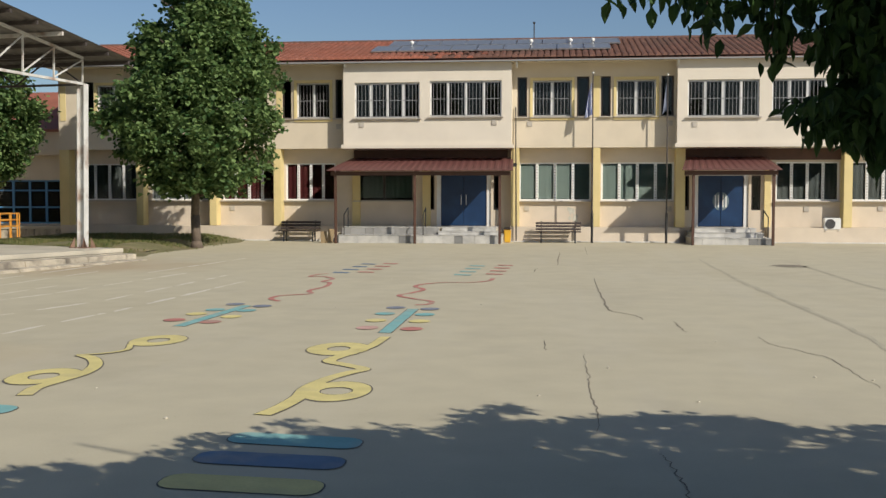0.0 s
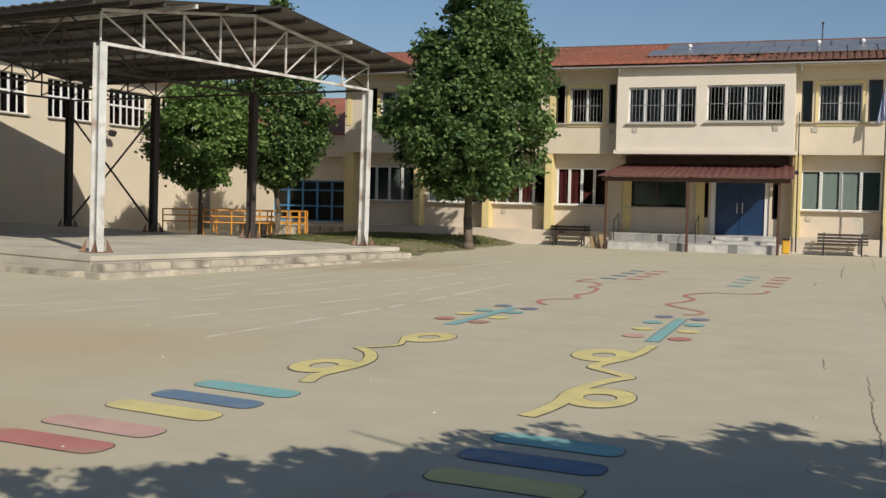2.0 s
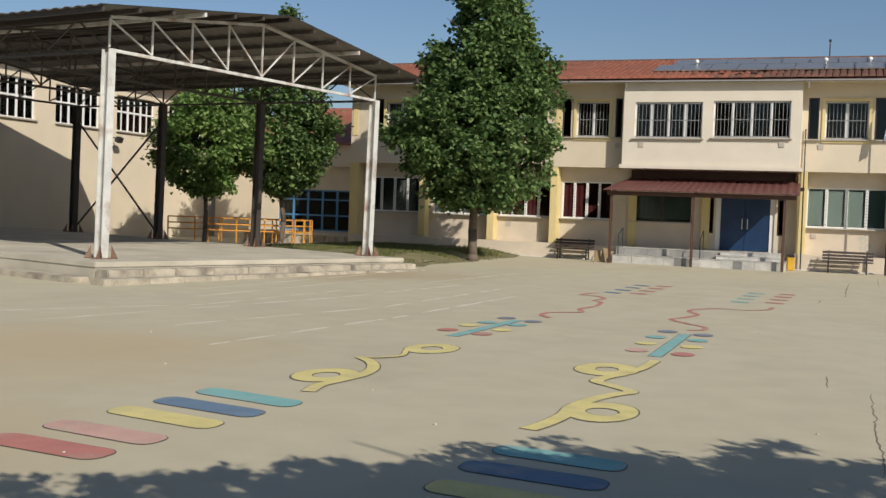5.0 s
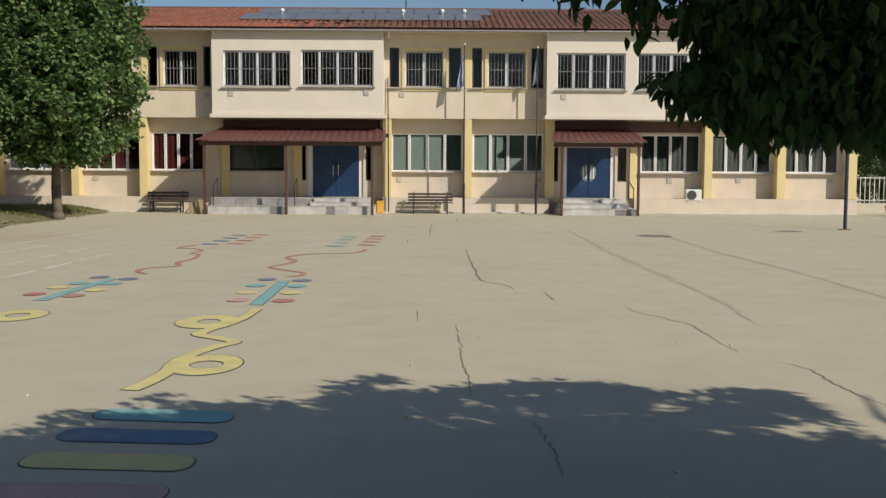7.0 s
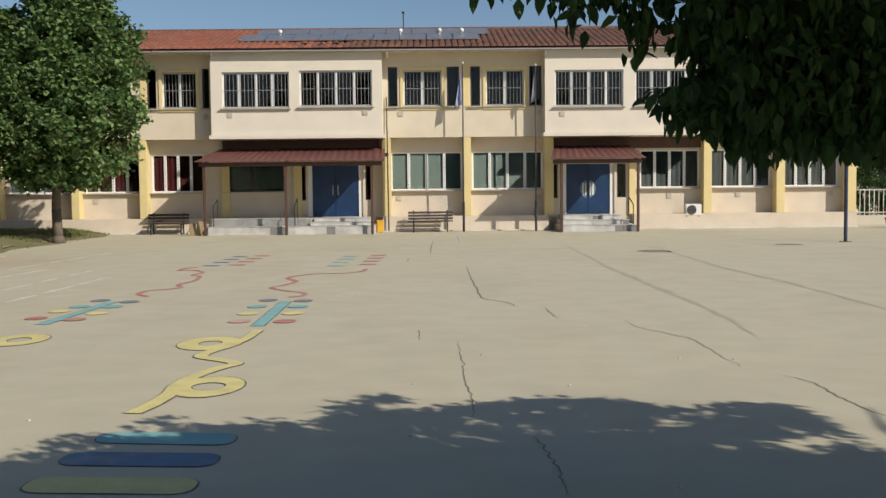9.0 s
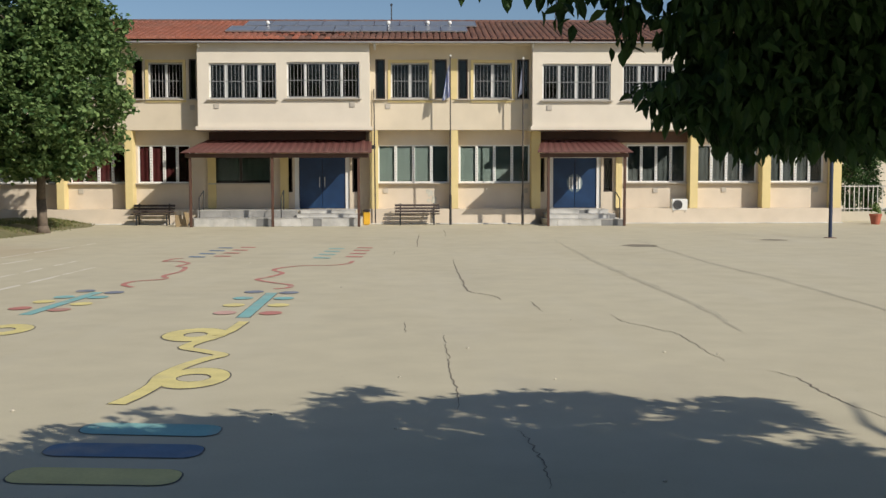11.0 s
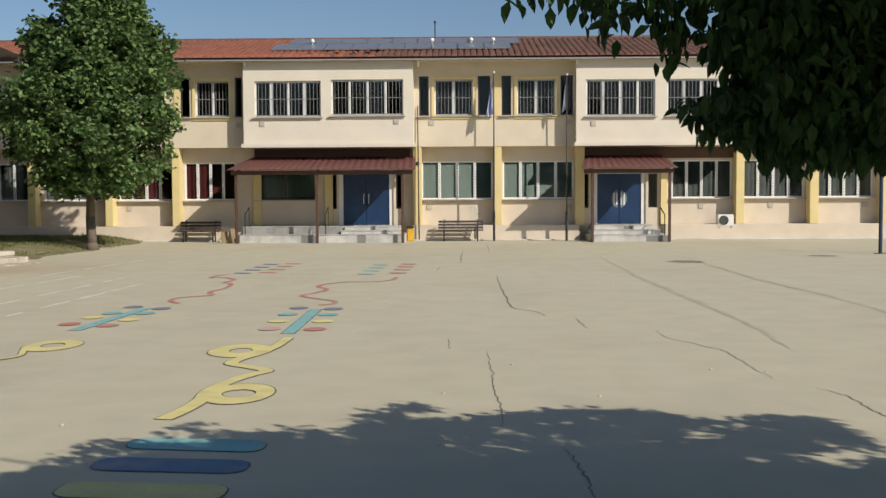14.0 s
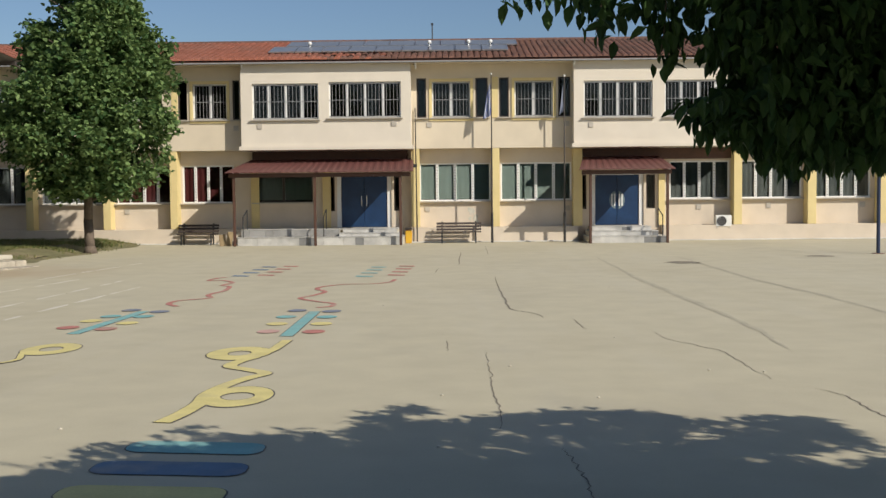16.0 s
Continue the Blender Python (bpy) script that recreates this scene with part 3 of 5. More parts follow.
# roof: two slopes, clay tiles
RY0, RY1, RZ0, RZ1 = 40.92, 46.6, 7.0, 8.48
roof = sp("roof", box(B(), XL - 0.25, XR + 0.25, RY0 + 0.15, 52.3, ZE + 0.002, ZE + 0.06), M_CREAM, "eaves slab of the tiled roof")
for side in (0, 1):
    ya, yb = (RY0, RY1) if side == 0 else (52.48, RY1)
    vs = [(XL - 0.3, ya, RZ0 + 0.02), (XR + 0.3, ya, RZ0 + 0.02), (XR + 0.3, yb, RZ1), (XL - 0.3, yb, RZ1)]
    vs += [(x, y, z - 0.05) for x, y, z in vs]
    raw("roof_deck", [S(v) for v in vs], [(0, 1, 2, 3), (7, 6, 5, 4), (0, 4, 5, 1)], M_TILE_OLD, school)
gab = B()
for x in (XL + 0.02, XR - 0.02):
    gab.faces.new([gab.verts.new(p) for p in ((x, RY0 + 0.3, ZE + 0.06), (x, 52.2, ZE + 0.06), (x, RY1, RZ1 - 0.07))])
sp("gable", gab, M_CREAM)
sp("gutter", box(B(), XL - 0.3, XR + 0.3, RY0 - 0.08, RY0 + 0.02, ZE - 0.03, ZE + 0.035, None, 0.015), M_GRILLE, "grey metal gutter under the eaves")
for x in (-8.35, -1.66, 4.42):
    bm = B()
    rod(bm, (x, RY0 + 0.05, ZE + 0.0), (x, RY0 + 0.35, ZE - 0.22), 0.04)
    sp("downpipe_elbow", bm, M_PLASTIC, smooth=True)

# outlets below the windows
for x, z, y in [(-7.7, 4.56, YB), (-2.52, 4.62, YB), (5.05, 4.5, YB), (-1.18, 4.6, YF), (4.2, 4.6, YF), (-8.75, 4.55, YF), (-1.3, 1.3, YL), (4.25, 1.3, YL), (9.45, 1.3, YL), (12.2, 1.33, YL), (15.9, 1.33, YL), (-13.3, 1.3, YL)]:
    sp("wall_vent", box(B(), x - 0.1, x + 0.1, y - 0.03, y - 0.002, z - 0.1, z + 0.1, None, 0.01), M_SILL, "small grey wall vent cover")


# ---------------------------------------------------------------- things along the facade
M_WHITEWASH = material("pale_scrawl", (0.52, 0.5, 0.42), 0.9, 0.2, 8, 0.1)
def bench(x0, x1, y):
    b = thing("bench", ((x0 + x1) / 2, y, 0), "dark slatted park bench on iron legs by the wall", "bench", "benches")
    w = (x1 - x0) / 2
    for i in range(4):
        part("seat_slat", box(B(), -w, w, -0.2 + i * 0.11, -0.11 + i * 0.11, 0.41, 0.445, None, 0.006), M_BENCH, b)
    for i in range(3):
        m = pose(0, 0.25 + i * 0.035, 0.52 + i * 0.115, -16, 0, 0)
        part("back_slat", box(B(), -w, w, -0.015, 0.015, -0.042, 0.042, m, 0.006), M_BENCH, b)
    for s in (-1, 1):
        x = s * (w - 0.22)
        bm = B()
        beam(bm, (x, -0.2, 0), (x, -0.16, 0.41), 0.05, 0.05)
        beam(bm, (x, 0.26, 0), (x, 0.22, 0.41), 0.05, 0.05)
        beam(bm, (x, -0.2, 0.395), (x, 0.26, 0.395), 0.05, 0.03)
        beam(bm, (x, 0.23, 0.40), (x, 0.36, 0.83), 0.05, 0.03)
        part("leg_frame", bm, M_BLACK, b)


bench(-11.05, -9.45, 41.3)
bench(-0.92, 0.82, 41.1)


def flagpole(x, y, top, flag):
    p = thing("flagpole", (x, y, 0), "thin metal flagpole with a limp striped flag" if flag else "thin grey metal flagpole with a furled flag", "flagpole", "flagpoles")
    bm = B()
    rod(bm, (0, 0, 0), (0, 0, 1.15), 0.05, 0.05, 10)
    part("socket", bm, M_BLACK, p)
    bm = B()
    rod(bm, (0, 0, 1.15), (0, 0, top), 0.032, 0.022, 10)
    part("pole", bm, M_DARKSTEEL, p)
    bm = B()
    bmesh.ops.create_uvsphere(bm, u_segments=10, v_segments=6, radius=0.05, matrix=pose(0, 0, top + 0.03))
    part("finial", bm, M_STEEL, p, smooth=True)
    # limp cloth hanging in folds
    blue = material("flag_blue", (0.03, 0.06, 0.26), 0.8, 0.1, 4, 0) if flag else material("flag_dull", (0.16, 0.18, 0.24), 0.8, 0.1, 4, 0)
    white = material("flag_white", (0.6, 0.62, 0.66), 0.8, 0.08, 4, 0)
    rows = 10
    length = 1.25 if flag else 1.0
    wide = 0.30 if flag else 0.16
    for i in range(9 if flag else 1):
        vs, fs = [], []
        n = 9
        lo, hi = (i / 9, (i + 1) / 9) if flag else (0, 1)
        for j in range(n + 1):
            u = j / n
            for v in (lo, hi):
                sway = wide * (0.25 + 0.75 * u)
                x_ = -0.03 - sway * v
                y_ = 0.07 * math.sin(v * 9 + u * 4) * (0.3 + u)
                vs.append((x_, y_, top - 0.3 - length * u - 0.16 * v))
            if j:
                fs.append((2 * j - 2, 2 * j, 2 * j + 1, 2 * j - 1))
        raw("flag_stripe" if flag else "flag", vs, fs, white if flag and i % 2 else blue, p)


flagpole(1.24, 41.2, 6.45, True)
flagpole(4.04, 41.2, 6.35, False)
pipe = thing("cable_pipe", (-1.68, 41.65, 0), "thin black pipe standing against the yellow pilaster", "pipe")
bm = B()
rod(bm, (0, 0, 0), (-0.04, 0.08, 5.25), 0.028, 0.022)
part("tube", bm, M_BLACK, pipe)

bn = thing("litter_bin", (-2.0, 41.25, 0), "small yellow plastic litter bin against the pilaster", "litter bin")
bm = box(B(), -0.14, 0.14, -0.12, 0.12, 0.0, 0.5, None, 0.03)
for v in bm.verts:
    v.co.x *= 0.85 + 0.3 * v.co.z
part("body", bm, M_YBIN, bn)
part("lid", box(B(), -0.15, 0.15, -0.14, 0.14, 0.503, 0.6, None, 0.03), M_DARKFRAME, bn)

bd = thing("broken_board", (-8.75, 40.0, 0), "weathered broken plywood boards leaning by the post", "board")
for k, (dx, tilt) in enumerate(((0.0, 8), (-0.22, -6))):
    part("board", box(B(), -0.12, 0.12, -0.012, 0.012, 0.0, 0.55 - 0.1 * k, pose(dx, 0.05 * k, 0, -12, tilt, 0), 0.004), material("weathered_ply", (0.30, 0.22, 0.12), 0.85, 0.25, 5, 0.2), bd)

ac = thing("air_conditioner", (10.3, 41.9, 0.5), "white outdoor air conditioning unit on the wall", "air conditioner")
part("body", box(B(), -0.31, 0.31, -0.14, 0.14, 0.02, 0.47, None, 0.02), M_PLASTIC, ac)
bm = B()
bmesh.ops.create_cone(bm, cap_ends=True, segments=24, radius1=0.19, radius2=0.18, depth=0.02, matrix=pose(-0.08, -0.148, 0.245, 90, 0, 0))
part("fan_grille", bm, M_BLACK, ac, "round black fan grille")
for r in (0.05, 0.11, 0.17):
    bm = B()
    for i in range(20):
        a, b = 2 * math.pi * i / 20, 2 * math.pi * (i + 1) / 20
        rod(bm, (-0.08 + r * math.cos(a), -0.165, 0.245 + r * math.sin(a)), (-0.08 + r * math.cos(b), -0.165, 0.245 + r * math.sin(b)), 0.006, n=5)
    part("guard_ring", bm, M_GRILLE, ac)
for s in (-1, 1):
    part("bracket", box(B(), s * 0.24 - 0.02, s * 0.24 + 0.02, -0.16, 0.14, -0.02, 0.018), M_STEEL, ac)

wp = thing("peeled_patch", (0.6, YL - 0.006, 1.08), "pale scrawled and peeled patch on the plaster wall", "wall stain")
prr = random.Random(9)
for k in range(9):
    cx, cz, rr_ = prr.uniform(-0.22, 0.24), prr.uniform(-0.28, 0.3), prr.uniform(0.05, 0.13)
    bm = B()
    bm.faces.new([bm.verts.new((cx + rr_ * prr.uniform(0.6, 1.2) * math.cos(a * 0.5712), -0.0006 * k, cz + rr_ * prr.uniform(0.6, 1.3) * math.sin(a * 0.5712))) for a in range(11)])
    part("flake", bm, M_WHITEWASH, wp)

fl = thing("floodlight", (-1.78, 41.72, 3.0), "small black wall floodlight beside the canopy", "wall light")
part("housing", box(B(), -0.16, 0.12, -0.2, -0.04, -0.06, 0.08, None, 0.015), M_BLACK, fl)
part("arm", box(B(), -0.02, 0.02, -0.04, 0.07, -0.02, 0.02), M_BLACK, fl)

ant = thing("roof_antenna", (-1.14, 46.6, 8.6), "thin dark antenna pole on the roof ridge", "antenna")
bm = B()
rod(bm, (0, 0, 0), (0, 0, 0.62), 0.025)
part("mast", bm, M_BLACK, ant)
part("head", box(B(), -0.05, 0.05, -0.04, 0.04, 0.62, 0.72, None, 0.01), M_BLACK, ant)

# solar panels on the slope
slope = math.atan2(RZ1 - RZ0, RY1 - RY0)
for row in range(2):
    for i in range(9):
        x0 = -7.55 + 1.06 * i + 0.45 * row
        d0 = 1.5 + row * 1.75
        p = thing("solar_panel", (x0, RY0 + d0 * math.cos(slope), RZ0 + d0 * math.sin(slope) + 0.17), "blue-grey solar panel on the tiled roof", "solar panel", "solar panels")
        m = pose(0, 0, 0, math.degrees(slope), 0, 0)
        part("glass_face", box(B(), 0.03, 1.0, 0.03, 1.62, 0, 0.03, m), M_SOLAR, p)
        bm = B()
        box(bm, 0, 1.03, 0, 0.028, -0.01, 0.04, m)
        box(bm, 0, 1.03, 1.622, 1.65, -0.01, 0.04, m)
        box(bm, 0, 0.028, 0.03, 1.62, -0.01, 0.04, m)
        box(bm, 1.002, 1.03, 0.03, 1.62, -0.01, 0.04, m)
        part("rim", bm, M_ALU, p)
        bm = B()
        for yy in (0.3, 1.3):
            for xx in (0.1, 0.9):
                box(bm, xx - 0.02, xx + 0.02, yy - 0.02, yy + 0.02, -0.17, -0.012, m)
        part("stand", bm, M_ALU, p)
for x, d in ((-6.1, 3.1), (-1.2, 3.15), (0.4, 3.2), (1.3, 3.2)):
    lamp = thing("roof_lamp", (x, RY0 + d * math.cos(slope), RZ0 + d * math.sin(slope) + 0.06), "small round white fitting between the solar panels", "roof fitting", "roof fittings")
    bm = B()
    rod(bm, (0, 0, 0), (0, 0, 0.2), 0.03)
    part("stem", bm, M_ALU, lamp)
    bm = B()
    bmesh.ops.create_uvsphere(bm, u_segments=12, v_segments=8, radius=0.09, matrix=pose(0, 0, 0.27))
    part("globe", bm, M_PLASTIC, lamp, smooth=True)

# ---------------------------------------------------------------- play shelter with its concrete platform
C1, U, V = Vector((-15.5, 19.35, 0)), Vector((-0.9765, 0.2155, 0)), Vector((0.2155, 0.9765, 0))
SH_A = math.degrees(math.atan2(-U.y, -U.x))
BAYL, DEEP, TOPZ = 4.55, 9.7, 5.05
HS = 0.43
LEAN = pose(0, 0, 0, -0.6, 0.55, 0)      # the platform falls slightly towards the school and rises to the hall
# local axes: x along -U (to the right), y along V
slab = thing("platform", (C1.x, C1.y, 0), "weathered concrete platform with two worn steps", "platform", kind="structure", rz=SH_A)
slab.matrix_world = slab.matrix_world @ LEAN
part("top_slab", box(B(), -19.5, 1.0, -0.95, DEEP + 0.5, 0.3, HS, None, 0.02), M_SLAB, slab)
part("slab_core", box(B(), -19.5, 0.97, -0.93, DEEP + 0.47, -0.3, 0.298), M_SLAB, slab)
random.seed(5)


def course(along_x, lo, hi, near, far, z0, z1):
    """A row of worn kerb blocks."""
    p = lo
    while p < hi - 0.05:
        e = min(hi, p + random.uniform(0.9, 1.7))
        o = random.uniform(-0.02, 0.02)
        t = z1 - random.uniform(0, 0.014)
        bm = box(B(), p, e - 0.012, near + o, far, z0, t, None, 0.02) if along_x else box(B(), near, far + o, p, e - 0.012, z0, t, None, 0.02)
        part("step_block", bm, M_STEP, slab)
        p = e


course(True, -19.6, 0.9, -1.42, -0.955, -0.25, 0.11)
course(False, -0.95, DEEP + 0.5, 1.005, 1.42, -0.05, 0.29)
course(False, -1.4, DEEP + 0.5, 1.425, 1.86, -0.05, 0.15)

shelter = thing("play_shelter", (C1.x, C1.y, HS), "open steel shelter with corrugated roof on painted posts", "shelter", rz=SH_A)
shelter.matrix_world = shelter.matrix_world @ LEAN
HT = TOPZ - HS


def post(x, y, mat, lab):
    bm = B()
    box(bm, x - 0.12, x - 0.104, y - 0.1, y + 0.1, 0.02, HT)
    box(bm, x + 0.104, x + 0.12, y - 0.1, y + 0.1, 0.02, HT)
    box(bm, x - 0.104, x + 0.104, y - 0.012, y + 0.012, 0.02, HT)
    p = part("post", bm, mat, shelter, lab)
    bm = B()
    box(bm, x - 0.26, x + 0.26, y - 0.26, y + 0.26, 0.0, 0.018)
    for sx in (-1, 1):
        for sy in (-1, 1):
            vs = [bm.verts.new(c) for c in ((x + sx * 0.15, y + sy * 0.15, 0.02), (x + sx * 0.3, y + sy * 0.2, 0.02), (x + sx * 0.15, y + sy * 0.15, 0.32))]
            bm.faces.new(vs)
            vs = [bm.verts.new(c) for c in ((x + sx * 0.15, y + sy * 0.15, 0.02), (x + sx * 0.2, y + sy * 0.3, 0.02), (x + sx * 0.15, y + sy * 0.15, 0.32))]
            bm.faces.new(vs)
    part("base_plate", bm, M_RUST, p, "rusty gusseted base plate")


# front posts, corner post and end truss pale, most other members darker
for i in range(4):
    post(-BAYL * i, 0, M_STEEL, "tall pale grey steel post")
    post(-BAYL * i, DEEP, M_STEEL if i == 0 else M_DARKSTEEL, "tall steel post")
# trusses across
RISE = 0.66
END = 0.72
for i in range(4):
    x = -BAYL * i
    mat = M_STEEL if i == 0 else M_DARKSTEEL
    tr = link("truss", None, shelter)
    bm = B()
    beam(bm, (x, 0, HT), (x, DEEP, HT), 0.07, 0.07)
    part("bottom_chord", bm, mat, tr)
    for s in (0, 1):
        bm = B()
        beam(bm, (x, s * DEEP, HT + END), (x, DEEP / 2, HT + END + RISE), 0.07, 0.07)
        part("top_chord", bm, mat, tr)
    for k in range(9):
        y = DEEP * k / 8
        zt = HT + END + RISE * (1 - abs(2 * k / 8 - 1))
        bm = B()
        beam(bm, (x, y, HT + 0.05), (x, y, zt - 0.04), 0.04, 0.04)
        part("web_bar", bm, mat, tr)
        if k < 8:
            y2 = DEEP * (k + 1) / 8
            z2 = HT + END + RISE * (1 - abs(2 * (k + 1) / 8 - 1))
            bm = B()
            if k < 4:
                beam(bm, (x, y, zt - 0.05), (x, y2, HT + 0.05), 0.036, 0.036)
            else:
                beam(bm, (x, y, HT + 0.05), (x, y2, z2 - 0.05), 0.036, 0.036)
            part("web_bar", bm, mat, tr)
# lattice girders along the eaves
for y in (0, DEEP):
    gd = link("eaves_girder", None, shelter)
    for z in (HT - 0.02, HT + END):
        bm = B()
        beam(bm, (-BAYL * 3, y, z), (0, y, z), 0.06, 0.06)
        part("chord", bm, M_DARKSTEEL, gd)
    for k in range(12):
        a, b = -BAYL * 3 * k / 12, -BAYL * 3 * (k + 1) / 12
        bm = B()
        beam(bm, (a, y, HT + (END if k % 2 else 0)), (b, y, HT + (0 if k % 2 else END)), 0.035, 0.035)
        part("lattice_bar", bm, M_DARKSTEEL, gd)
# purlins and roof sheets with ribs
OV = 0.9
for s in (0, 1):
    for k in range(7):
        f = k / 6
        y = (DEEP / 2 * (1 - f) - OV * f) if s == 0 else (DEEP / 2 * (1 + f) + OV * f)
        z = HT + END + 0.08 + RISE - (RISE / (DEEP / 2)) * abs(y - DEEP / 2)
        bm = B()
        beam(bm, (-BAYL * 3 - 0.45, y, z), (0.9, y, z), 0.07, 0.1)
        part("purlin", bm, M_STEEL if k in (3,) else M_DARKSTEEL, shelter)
    vs, fs = [], []
    n = 160
    for i in range(n + 1):
        x = -BAYL * 3 - 0.55 + (BAYL * 3 + 1.5) * i / n
        r = 0.03 if i % 4 < 2 else 0.0
        ye = -OV - 0.15 if s == 0 else DEEP + OV + 0.15
        ze = HT + END + 0.15 + RISE - (RISE / (DEEP / 2)) * abs(ye - DEEP / 2)
        zt = HT + END + 0.15 + RISE
        vs += [(x, ye, ze + r), (x, DEEP / 2, zt + r), (x, ye, ze + r - 0.012), (x, DEEP / 2, zt + r - 0.012)]
        if i:
            q = 4 * i
            fs += [(q - 4, q, q + 1, q - 3), (q - 2, q - 1, q + 3, q + 2), (q - 4, q - 2, q + 2, q)]
    raw("roof_sheet", vs, fs, M_SHEET, shelter, "grey corrugated metal roof sheet")
# cross bracing
for (xa, xb, y) in ((-BAYL * 2, -BAYL * 3, 0), (-BAYL * 2, -BAYL * 3, DEEP)):
    bm = B()
    beam(bm, (xa, y, 0.15), (xb, y, HT - 0.5), 0.05, 0.05)
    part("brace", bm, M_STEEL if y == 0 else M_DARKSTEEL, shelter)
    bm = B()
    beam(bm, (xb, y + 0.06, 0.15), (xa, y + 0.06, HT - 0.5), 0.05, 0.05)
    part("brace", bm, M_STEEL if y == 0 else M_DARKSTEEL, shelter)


def local(x, y, z=0.0):
    p = C1 + U * (-x) + V * y
    return (p.x, p.y, z)


bp = thing("blue_pole", local(-6.75, -0.1, HS), "short blue painted steel pole on the platform", "pole")
bm = B()
rod(bm, (0, 0, 0), (0, 0, 2.6), 0.06, n=12)
part("tube", bm, M_BLUEPOLE, bp, smooth=True)

hoop = thing("basketball_stand", local(-12.5, 4.1, HS + 0.08), "dark basketball stand with a square backboard under the shelter", "basketball stand", rz=SH_A)
bm = B()
rod(bm, (0, 0, -0.05), (0, 0, 2.8), 0.06, n=10)
part("pole", bm, M_DARKSTEEL, hoop)
part("backboard", box(B(), -0.52, 0.52, -0.35, -0.3, 2.55, 3.5, None, 0.01), M_DARKSTEEL, hoop)
part("arm", box(B(), -0.05, 0.05, -0.3, 0.0, 2.68, 2.78), M_DARKSTEEL, hoop)

goal = thing("football_goal", (-16.3, 13.3, 0), "worn green and grey steel goal frame in the yard", "goal")
bm = B()
rod(bm, (0, 0, 0.0), (0, 0, 0.55), 0.05, n=12)
part("foot_post", bm, M_BLACK, goal, "black painted lower post")
bm = B()
rod(bm, (0, 0, 0.552), (0, 0, 2.3), 0.05, n=12)
part("post", bm, material("worn_green_paint", (0.12, 0.15, 0.11), 0.6, 0.3, 5, 0.1), goal)
bm = B()
rod(bm, (0.05, 0, 2.33), (-2.8, -1.0, 2.33), 0.05, n=12)
part("crossbar", bm, material("green_grey_crossbar_paint", (0.16, 0.18, 0.15), 0.6, 0.3, 5, 0.1), goal)
bm = B()
rod(bm, (-2.8, -1.0, 0), (-2.8, -1.0, 2.28), 0.05, n=12)
part("post", bm, M_BLACK, goal)

# ---------------------------------------------------------------- sports hall beyond the shelter
# its long wall faces the yard; local x runs back along that wall, local y into the hall
HC, HL, HW, HZ = Vector((-29.8, 25.3, 0)), 24.0, 16.0, 7.1
HA = 91.0
hall = thing("sports_hall", tuple(HC), "cream sports hall with a high band of windows", "building", rz=HA)
wins = [(1.3 + 3.9 * k, 4.05 + 3.9 * k, 4.7, 6.25) for k in range(5)]
part("hall_wall", holed_wall(B(), 0, HL, 0, HZ, wins, 0, 0.3), M_GYM, hall, "smooth cream hall wall")
part("end_wall", box(B(), 0, 0.3, 0.303, HW, 0, HZ), M_GYM, hall)
part("end_wall", box(B(), HL - 0.3, HL, 0.303, HW, 0, HZ), M_GYM, hall)
part("back_wall", box(B(), 0, HL, HW + 0.003, HW + 0.3, 0, HZ), M_GYM, hall)
# near-black sheet added behind the windows for the darkness of the hall
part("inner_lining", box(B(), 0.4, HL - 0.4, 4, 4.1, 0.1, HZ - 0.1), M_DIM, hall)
for a, b, c, d in wins:
    w = link("hall_window", None, hall)
    w.location = (a, 0.1, c)
    tagged(w, "white metal grid window of the hall")
    ww, hh = b - a, d - c
    bm = B()
    for i in range(4):
        xx = ww * i / 3
        box(bm, max(0, xx - 0.05), min(ww, xx + 0.05), 0, 0.06, 0, hh)
    for i in range(3):
        xx = ww * (i + 0.5) / 3
        box(bm, xx - 0.022, xx + 0.022, 0.004, 0.056, 0.03, hh - 0.03)
    for zz in (0, hh * 0.55, hh):
        box(bm, 0, ww, -0.006, 0.054, max(0, zz - 0.04), min(hh, zz + 0.04))
    part("window_frame", bm, M_WHITE, w)
    for i in range(3):
        p = part("pane", box(B(), ww * i / 3 + 0.05, ww * (i + 1) / 3 - 0.05, 0.03, 0.036, 0.03, hh - 0.03), M_GLASS, w)
        p.visible_shadow = False
    part("sill", box(B(), -0.05, ww + 0.05, -0.2, -0.007, -0.07, -0.004, None, 0.01), M_SILL, w)
o, rh, ri = 0.55, 2.0, 8.0
vs = [(-o, -o, HZ + 0.03), (HL + o, -o, HZ + 0.03), (HL + o, HW + o, HZ + 0.03), (-o, HW + o, HZ + 0.03), (ri, HW / 2, HZ + rh), (HL - ri, HW / 2, HZ + rh)]
vs += [(-o, -o, HZ - 0.1), (HL + o, -o, HZ - 0.1), (HL + o, HW + o, HZ - 0.1), (-o, HW + o, HZ - 0.1)]
raw("hall_roof", vs, [(0, 1, 5, 4), (1, 2, 5), (2, 3, 4, 5), (3, 0, 4), (0, 6, 7, 1), (1, 7, 8, 2), (2, 8, 9, 3), (3, 9, 6, 0), (6, 9, 8, 7)], M_TILE, hall, "red tiled hip roof of the hall")
part("gutter", box(B(), -o, HL + o, -o - 0.12, -o - 0.003, HZ - 0.09, HZ + 0.04, None, 0.02), M_WHITE, hall)
part("gutter", box(B(), -o - 0.12, -o - 0.003, -o, HW + o, HZ - 0.09, HZ + 0.04, None, 0.02), M_WHITE, hall)
vs, fs = [], []
